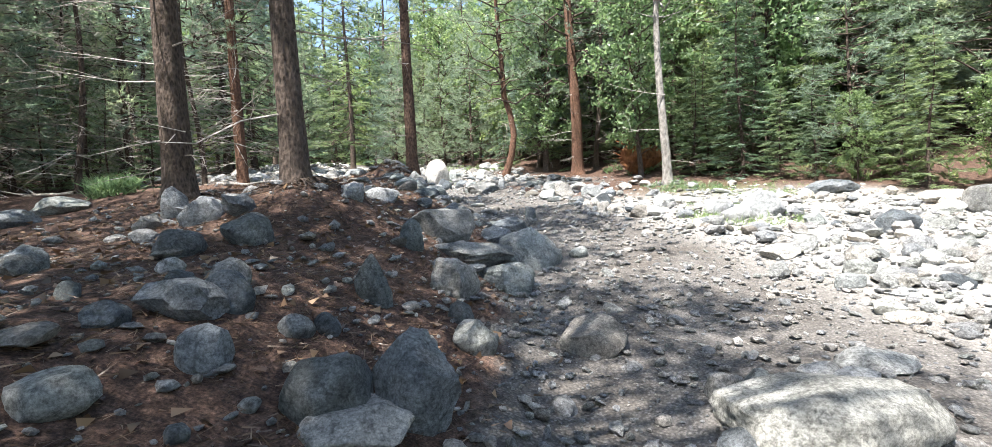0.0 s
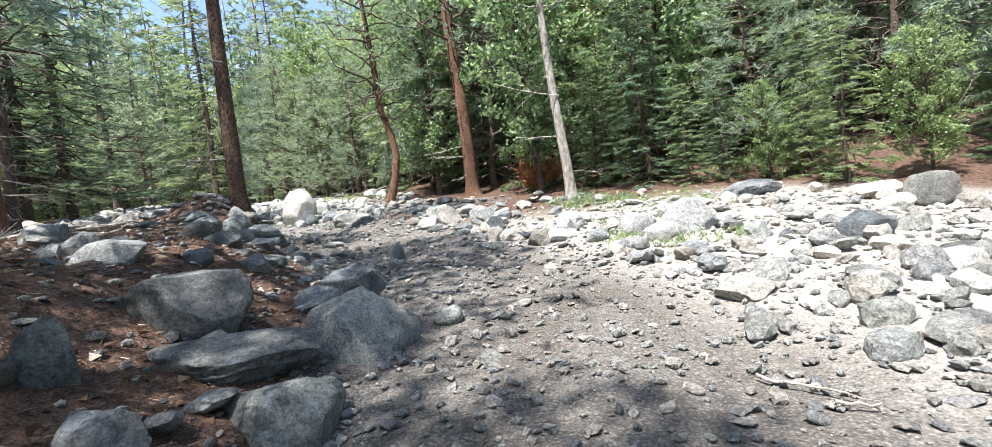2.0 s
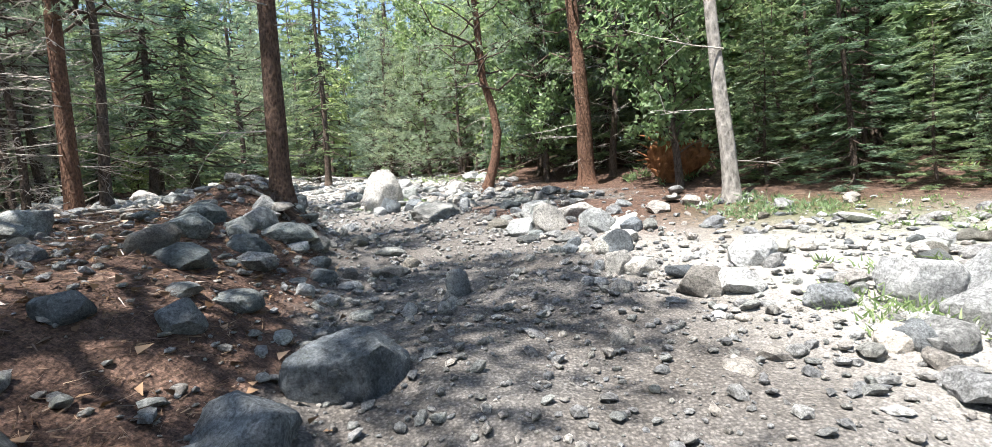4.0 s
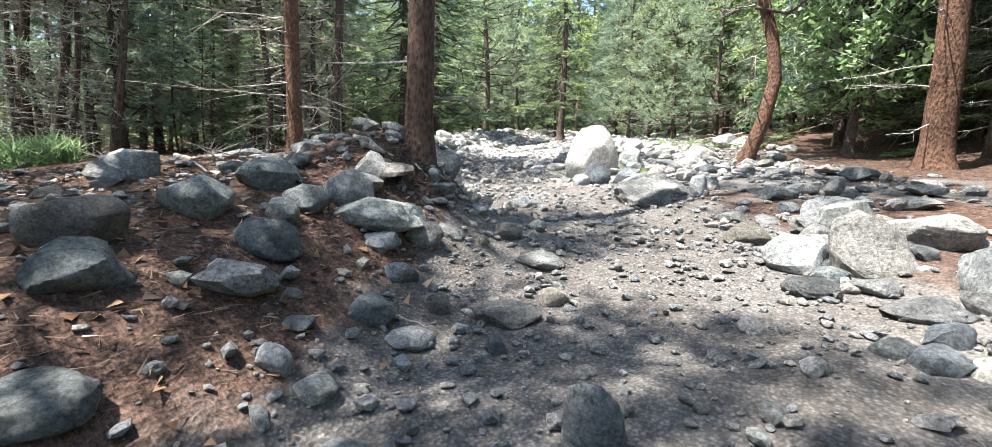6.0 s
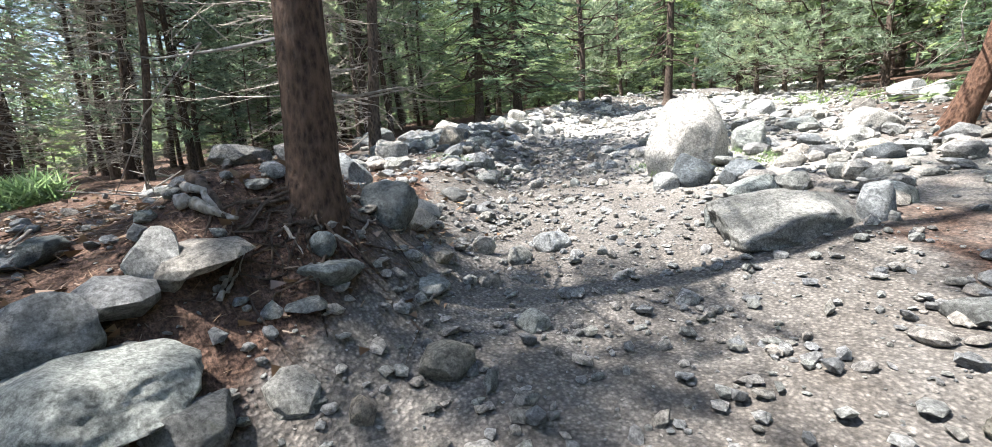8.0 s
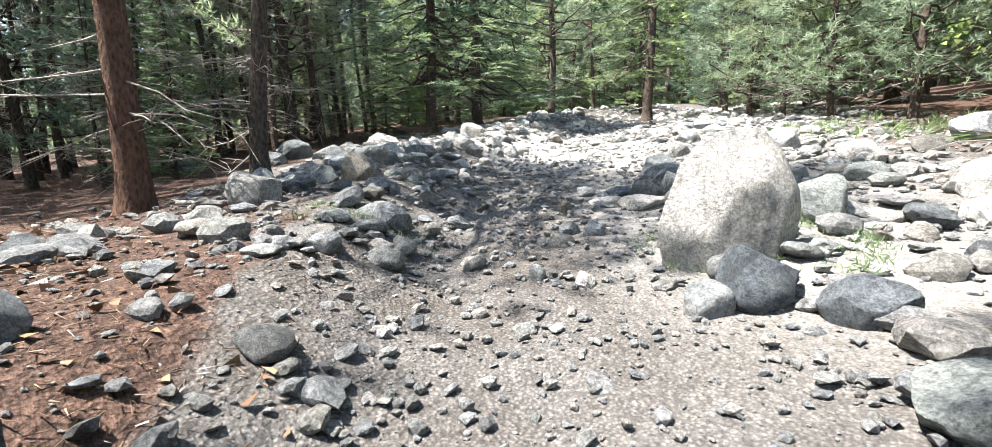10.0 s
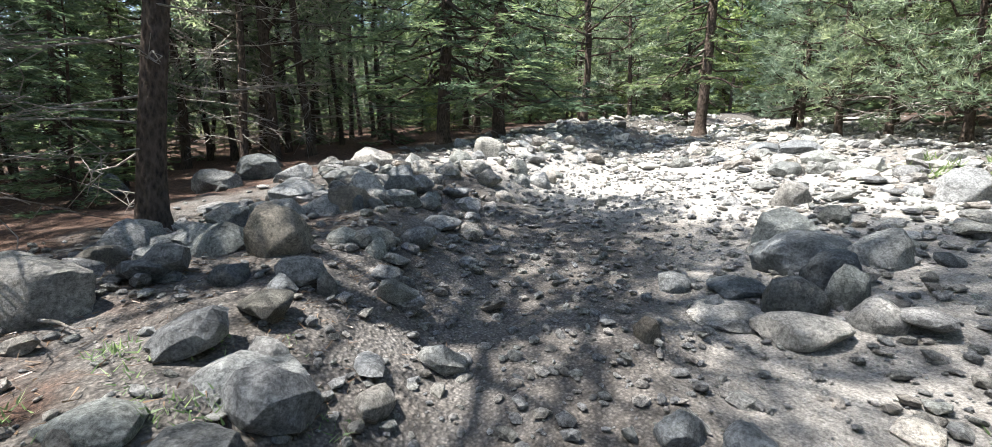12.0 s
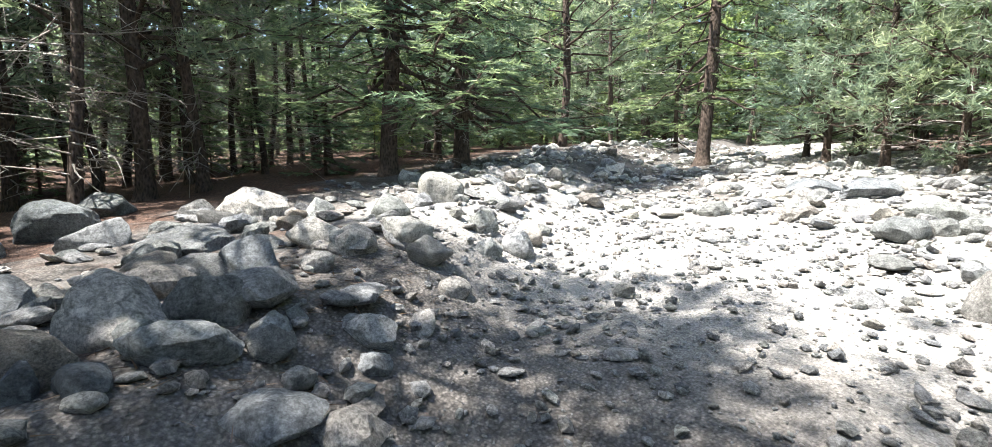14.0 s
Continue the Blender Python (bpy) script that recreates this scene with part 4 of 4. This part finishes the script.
boulder(-4.34, 21.88, 0.47, 0.26, "g", yaw=44, round_off=0.5)
boulder(-9.00, 18.33, 0.27, 0.22, "d", yaw=41, round_off=0.5)
boulder(-7.69, 18.68, 0.20, 0.13, "g", yaw=41, round_off=0.6)
boulder(-7.29, 17.59, 0.14, 0.15, "d", yaw=41, round_off=0.5)
boulder(-7.17, 19.02, 0.32, 0.15, "p", yaw=41, round_off=0.3)
boulder(-8.22, 19.55, 0.39, 0.20, "p", yaw=41, round_off=0.5)
boulder(-10.09, 20.29, 0.37, 0.23, "p", yaw=41, round_off=0.5)
boulder(-8.35, 21.25, 0.37, 0.23, "p", yaw=41, round_off=0.5)
boulder(-8.12, 21.71, 0.41, 0.25, "p", yaw=41, round_off=0.5)
boulder(-7.89, 20.85, 0.27, 0.17, "p", yaw=41, round_off=0.6)
boulder(-7.50, 20.01, 0.27, 0.13, "p", yaw=41, round_off=0.6)
boulder(-9.40, 21.59, 0.59, 0.37, "p", yaw=41, round_off=0.5)
boulder(-9.63, 24.47, 0.33, 0.21, "g", yaw=41, round_off=0.5)
boulder(-12.54, 18.18, 0.48, 0.28, "d", yaw=41, round_off=0.5)
boulder(-11.79, 19.51, 0.48, 0.23, "g", yaw=41, round_off=0.6)
boulder(-9.04, 20.54, 0.43, 0.25, "p", yaw=41, round_off=0.5)
boulder(-8.22, 20.12, 0.49, 0.23, "p", yaw=41, round_off=0.5)
boulder(-8.70, 19.57, 0.53, 0.22, "p", yaw=41, round_off=0.5)
boulder(-6.96, 18.90, 0.20, 0.09, "g", yaw=41, round_off=0.5)
boulder(-7.99, 19.13, 0.26, 0.12, "g", yaw=41, round_off=0.5)


# ---- loose stones, needles, roots and small plants ----
def scatter_mesh(name, n, box, sizes, keep, seed, rounds=1, flat=0.75, sink=0.35):
    """Many small stones in one mesh; keep(x, y) gives the chance that a stone lies there."""
    g = np.random.default_rng(seed)
    bm = bmesh.new()
    bmesh.ops.create_icosphere(bm, subdivisions=rounds, radius=0.5)
    bv = np.array([v.co[:] for v in bm.verts])
    bf = np.array([[v.index for v in f.verts] for f in bm.faces])
    bm.free()
    x, y = g.uniform(box[0], box[2], n), g.uniform(box[1], box[3], n)
    ok = g.uniform(size=n) < keep(x, y)
    x, y = x[ok], y[ok]
    n = len(x)
    size = sizes[0] * (sizes[1] / sizes[0]) ** (g.uniform(size=n) ** 1.9)
    v = bv[None] * (1 + g.normal(size=(n, len(bv), 1)) * (0.18 if rounds < 2 else 0.11)) * np.stack([np.ones(n), g.uniform(0.55, 1, n), g.uniform(0.35, 1, n) * flat], -1)[:, None]
    lob = g.normal(size=(n, 3, 1)) * 0.35
    v = v * (1 + np.clip(np.matmul(bv[None], lob), -0.3, 0.3))
    a, tl = g.uniform(0, 6.283, n), g.normal(size=n) * 0.2
    ca, sa = np.cos(a)[:, None], np.sin(a)[:, None]
    zz = v[..., 2] + v[..., 0] * tl[:, None]
    vx, vy = v[..., 0] * ca - v[..., 1] * sa, v[..., 0] * sa + v[..., 1] * ca
    s = size[:, None]
    gz = land(x, y)[:, None]
    P = np.stack([x[:, None] + vx * s, y[:, None] + vy * s, gz + zz * s + (0.5 - sink) * flat * s * 0.7], -1).reshape(-1, 3)
    Fc = (bf[None] + (np.arange(n) * len(bv))[:, None, None]).reshape(-1, 3)
    me = bpy.data.meshes.new(name)
    me.vertices.add(len(P))
    me.vertices.foreach_set("co", P.reshape(-1).astype(np.float32))
    me.loops.add(Fc.size)
    me.loops.foreach_set("vertex_index", Fc.reshape(-1).astype(np.int32))
    me.polygons.add(len(Fc))
    me.polygons.foreach_set("loop_start", np.arange(0, Fc.size, 3, dtype=np.int32))
    me.polygons.foreach_set("use_smooth", [False] * len(Fc))
    me.update()
    return me


def off_trail(x, y):
    return trail_x(y) - x


def on_track(x, y):
    d = off_trail(x, y)
    return 0.9 * step(2.3, 1.2, d) * step(-2.8, -1.8, d)


def rough_ground(x, y):
    d = off_trail(x, y)
    left = step(1.2, 1.8, d) * step(7, 4, d) * (0.4 + 0.6 * step(11, 14, y))
    right = step(-1.3, -2.0, d) * step(-8, -5, d)
    field = step(20, 24, y) * step(6.5, 4.5, np.abs(d))
    return np.maximum(np.maximum(left, right * (0.35 + 0.65 * step(12, 8, y) + 0.5 * step(15, 18, y))), field * 0.8) * step(0.7, 1.4, np.abs(d) - 0.9 * step(18, 20, y) + 3 * step(23.5, 25.5, y))


# sunny stretches, whose pale stones carry a colour lightened for sun
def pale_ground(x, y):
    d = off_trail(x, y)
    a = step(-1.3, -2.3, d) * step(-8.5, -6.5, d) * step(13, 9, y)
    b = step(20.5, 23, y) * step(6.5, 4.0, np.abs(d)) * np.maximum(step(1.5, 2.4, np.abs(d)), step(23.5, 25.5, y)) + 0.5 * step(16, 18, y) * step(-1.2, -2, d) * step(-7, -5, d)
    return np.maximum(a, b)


def bank(x, y):
    d = off_trail(x, y)
    return step(1.0, 1.8, d) * step(9, 6, d)


def loose(name, label, mat, *args, **kw):
    ob = part(name, scatter_mesh(name, *args, **kw), mat)
    tagged(ob, label, "stones", kind="stuff")


loose("trail_gravel", "grey gravel and chips strewn over the trail", PEBBLE, 60000, (-10, -1, 6, 24), (0.015, 0.12), on_track, 71, sink=0.08)
loose("trail_cobbles", "half-buried grey cobbles in the trail", PEBBLE, 1500, (-10, -1, 6, 24), (0.08, 0.26), on_track, 72, rounds=2, sink=0.4)
loose("bank_stones", "grey stones lying along both sides of the trail", PEBBLE, 10000, (-14, -1, 9, 30), (0.06, 0.42), rough_ground, 73, rounds=2, sink=0.2)
loose("bank_gravel", "small stones mixed into brown needle litter", PEBBLE, 26000, (-9, -1, 9, 26), (0.02, 0.13), lambda x, y: 0.5 * bank(x, y) + 0.8 * rough_ground(x, y), 74, sink=0.1)
loose("pale_stones", "pale flat stones with sunlit brightness in their colour", PALE_PEBBLE, 6500, (-17, 0, 10, 48), (0.08, 0.5), pale_ground, 75, rounds=2, flat=0.75, sink=0.35)
loose("pale_gravel", "pale gravel with sunlit brightness in its colour", PALE_PEBBLE, 26000, (-12, 0, 10, 34), (0.02, 0.15), pale_ground, 76, sink=0.12)


def lay_stones():
    """Single stones along the sides of the trail, from a few shapes."""
    rng = random.Random(77)
    shapes = [rock_mesh(1.0, rng.uniform(0.6, 0.9), rng.uniform(0.4, 0.75), 900 + k, rng.uniform(0.0, 0.45), 3) for k in range(12)]
    mats = (ROCK, DARK_ROCK, ROCK, BROWN_ROCK)
    for k, me in enumerate(shapes):
        me.materials.append(mats[k % 4])
    n = 0
    while n < 150:
        x, y = rng.uniform(-11, 6), rng.uniform(0.5, 24)
        if rng.random() > float(rough_ground(np.array(x), np.array(y))):
            continue
        s = 0.13 + 0.36 * rng.random() ** 2
        ob = new("stone", shapes[n % 12])
        ob.matrix_basis = pose(x, y, land_z(x, y) - 0.12 * s, rng.uniform(-14, 14), rng.uniform(-14, 14), rng.uniform(0, 360)) @ Matrix.Diagonal((s, s, s, 1))
        tagged(ob, "small weathered grey stone beside the trail", "stone", "stones along the trail")
        n += 1


lay_stones()


def make_litter():
    g = np.random.default_rng(81)
    x, y = g.uniform(-9, 9, 170000), g.uniform(-0.5, 20, 170000)
    d = off_trail(x, y)
    keep = step(1.3, 2.2, d) * step(8, 5, d) * (1 - 0.6 * step(12.5, 14.5, y)) + 0.25 * step(-4.5, -6, d) * step(6, 9, y)
    clump = 0.35 + 0.65 * (np.sin(2.3 * x + 1.7 * np.sin(1.9 * y)) * np.sin(2.9 * y + 1.2 * np.sin(2.2 * x)) > -0.25)
    ok = g.uniform(size=len(x)) < keep * clump
    x, y = x[ok], y[ok]
    n = len(x)
    o = np.stack([x, y, land(x, y) + g.uniform(0.002, 0.03, n)], -1)
    dirs = np.stack([g.normal(size=n), g.normal(size=n), g.normal(size=n) * 0.22], -1)
    ob = part("needle_litter", tri_mesh("needle_litter", blades(o, dirs, 0.09, 0.007, g)), NEEDLES)
    tagged(ob, "fallen brown pine needles covering the bank", "needle litter", kind="stuff")


make_litter()


def make_leaf_litter():
    g = np.random.default_rng(82)
    x, y = g.uniform(-8, 1, 9000), g.uniform(-0.5, 14, 9000)
    ok = g.uniform(size=len(x)) < bank(x, y) * 0.5
    x, y = x[ok], y[ok]
    n = len(x)
    o = np.stack([x, y, land(x, y) + g.uniform(0.01, 0.03, n)], -1)
    dirs = np.stack([g.normal(size=n), g.normal(size=n), g.normal(size=n) * 0.2], -1)
    ob = part("leaf_litter", tri_mesh("leaf_litter", blades(o, dirs, 0.07, 0.05, g)), NEEDLES)
    tagged(ob, "dry brown fallen leaves on the bank", "leaf litter", kind="stuff")


make_leaf_litter()


def root_tubes(cx, cy, n, reach, seed, r0, toward=None):
    g = np.random.default_rng(seed)
    out = []
    for k in range(n):
        a = g.uniform(0, 6.283) if toward is None else toward + g.normal() * 0.9
        pts = []
        L = reach * g.uniform(0.5, 1.2)
        for t in np.linspace(0.08, 1, 8):
            a += g.normal() * 0.18
            px, py = cx + math.cos(a) * L * t, cy + math.sin(a) * L * t
            pts.append(((px, py, land_z(px, py) + 0.035 * math.sin(t * 9 + k) + 0.03 * (1 - t)), r0 * g.uniform(0.7, 1.2) * (1.05 - t)))
        out.append(tube(pts, 5))
    return out


for cx, cy, n, reach, seed, r0, toward in ((-2.43, 5.8, 34, 1.2, 91, 0.017, -0.9), (-2.06, 11.86, 30, 0.9, 92, 0.016, -0.8), (-5.08, 7.63, 12, 1.1, 93, 0.025, None)):
    ob = part("tree_roots", joined("tree_roots", root_tubes(cx, cy, n, reach, seed, r0, toward)), BARK)
    tagged(ob, "tangle of bare exposed roots at the foot of a pine", "roots", kind="stuff")


def stick(x, y, length, yaw, r, seed, lift=0.03, label="dry broken stick lying on the ground", mat=None):
    g = np.random.default_rng(seed)
    pts = []
    for t in np.linspace(-0.5, 0.5, 9):
        px, py = x + math.cos(yaw) * length * t + g.normal() * 0.02 * length, y + math.sin(yaw) * length * t + g.normal() * 0.02 * length
        pts.append(((px, py, land_z(px, py) + lift + g.uniform(0, 0.02)), r * (1.0 - 0.8 * (t + 0.5))))
    pieces = [tube(pts, 7)]
    for _ in range(int(length * 2)):
        k = int(g.integers(2, 7))
        c = Vector(pts[k][0])
        e = c + Vector((math.cos(yaw + g.normal()), math.sin(yaw + g.normal()), g.uniform(0, 0.5))) * length * g.uniform(0.08, 0.22)
        pieces.append(tube([(tuple(c), pts[k][1] * 0.6), (tuple(e), 0.003)], 5))
    ob = part("fallen_branch" if length > 0.9 else "stick", joined("stick", pieces), mat or DEAD_WOOD)
    tagged(ob, label, "branch" if length > 0.9 else "stick")


stick(-6.52, 14.97, 1.36, 0.63, 0.03, 501)
stick(-2.89, 10.48, 2.22, -0.10, 0.012, 502)
stick(-0.52, 10.04, 0.33, 0.54, 0.012, 503)
stick(-2.07, 11.28, 0.31, 0.75, 0.045, 504)
stick(-12.60, 12.78, 3.50, 2.84, 0.06, 505)
stick(-1.72, 11.25, 0.23, 2.42, 0.015, 506)
stick(-0.77, 11.14, 0.35, 1.24, 0.01, 507)
stick(2.92, 4.34, 0.32, -0.69, 0.012, 508)
stick(2.88, 4.62, 0.58, -1.13, 0.012, 509)
stick(-2.02, 9.69, 0.72, -0.22, 0.015, 510)
stick(-2.14, 11.30, 0.41, 0.24, 0.03, 511)
stick(-5.18, 11.52, 3.50, -0.14, 0.04, 512)
stick(-1.49, 12.24, 0.29, 1.95, 0.01, 513)
stick(-7.20, 16.04, 0.37, 2.01, 0.01, 514)

stick(-1.79, 11.59, 0.15, 0.16, 0.012, 523)
stick(-1.86, 11.88, 0.19, 1.22, 0.013, 524)
stick(-1.75, 11.87, 0.15, 1.08, 0.013, 525)
stick(-1.95, 12.14, 0.31, 2.27, 0.01, 526)
stick(-2.20, 11.32, 0.45, 0.07, 0.04, 528, label="dark fallen branch lying by the bank", mat=BARK)
stick(-4.43, 11.46, 2.60, -0.13, 0.03, 529)
stick(-1.72, 11.28, 0.20, 2.41, 0.01, 530)


def make_stump():
    """The torn-up root plate of a fallen tree: a ragged mass with root ends."""
    root = new("uprooted_stump")
    x, y = 5.4, 17.3
    root.matrix_basis = at(x, y, 20)
    me = rock_mesh(1.7, 1.0, 1.15, 777, 0.4, 5)
    for v in me.vertices:
        k = 1 + 0.22 * noise.noise(v.co * 3.1) + 0.14 * noise.noise(v.co * 8.0)
        v.co = Vector((v.co.x * k, v.co.y * k, v.co.z * k - 0.1))
    part("root_plate", me, ROOT_WOOD, root)
    g = np.random.default_rng(95)
    for k in range(14):
        a, e = g.uniform(0, 6.283), g.uniform(-0.1, 0.9)
        p, dv = np.array([0.0, 0, 0.5]), np.array([math.cos(a), math.sin(a) * 0.6, e])
        pts = [(tuple(p + dv * t * g.uniform(0.85, 1.1) + g.normal(size=3) * 0.04), 0.075 * (1.15 - t)) for t in (0.2, 0.5, 0.8, 1.1)]
        part("root", joined("root", [tube(pts, 6)]), ROOT_WOOD, root)
    tagged(root, "torn red-brown root plate of a fallen tree", "tree stump")


make_stump()


def make_plants(name, cx, cy, r, n, seed, label, tall=0.16, wide=0.03, mat=None):
    g = np.random.default_rng(seed)
    a, q = g.uniform(0, 6.283, n), r * np.sqrt(g.uniform(size=n))
    c = g.integers(0, max(4, n // 14), n)
    jx, jy = g.normal(size=n) * 0.05, g.normal(size=n) * 0.05
    x, y = cx + (np.cos(a) * q)[c] + jx, cy + (np.sin(a) * q)[c] + jy
    o = np.stack([x, y, land(x, y) + g.uniform(0, tall * 0.6, n)], -1)
    dirs = np.stack([g.normal(size=n) * 0.6, g.normal(size=n) * 0.6, g.uniform(0.2, 1.2, n)], -1)
    ob = part(name, tri_mesh(name, blades(o, dirs, tall * 0.6, wide, g)), mat or LEAF)
    tagged(ob, label, "plants", kind="stuff")


make_plants("green_herbs", 4.9, 12.4, 1.0, 800, 61, "low bright green herbs round a pale trunk", 0.18, 0.02)
make_plants("green_herbs", 6.2, 11.3, 1.3, 700, 62, "low green herbs between pale boulders", 0.1, 0.018)
make_plants("grass_tufts", -2.0, 17.2, 0.9, 900, 63, "sparse green grass at the foot of a boulder", 0.12, 0.012)
make_plants("grass_tufts", -5.0, 15.6, 0.7, 350, 64, "sparse dry grass in the trail edge", 0.09, 0.01)
make_plants("green_herbs", 4.35, 8.45, 1.0, 1100, 69, "low yellow-green herbs between pale boulders", 0.13, 0.016)
make_plants("green_herbs", -1.5, 24.5, 2.0, 700, 65, "green undergrowth beside the stony clearing", 0.25, 0.025)
make_plants("green_herbs", 5.6, 18.3, 1.5, 600, 66, "green undergrowth below the trees", 0.25, 0.04)
make_plants("green_herbs", 10.5, 12.5, 2.0, 900, 67, "green undergrowth below the trees", 0.25, 0.04)
make_plants("green_herbs", -8.5, 10.5, 0.45, 900, 68, "pale green leafy shrub in the shade", 0.5, 0.03)
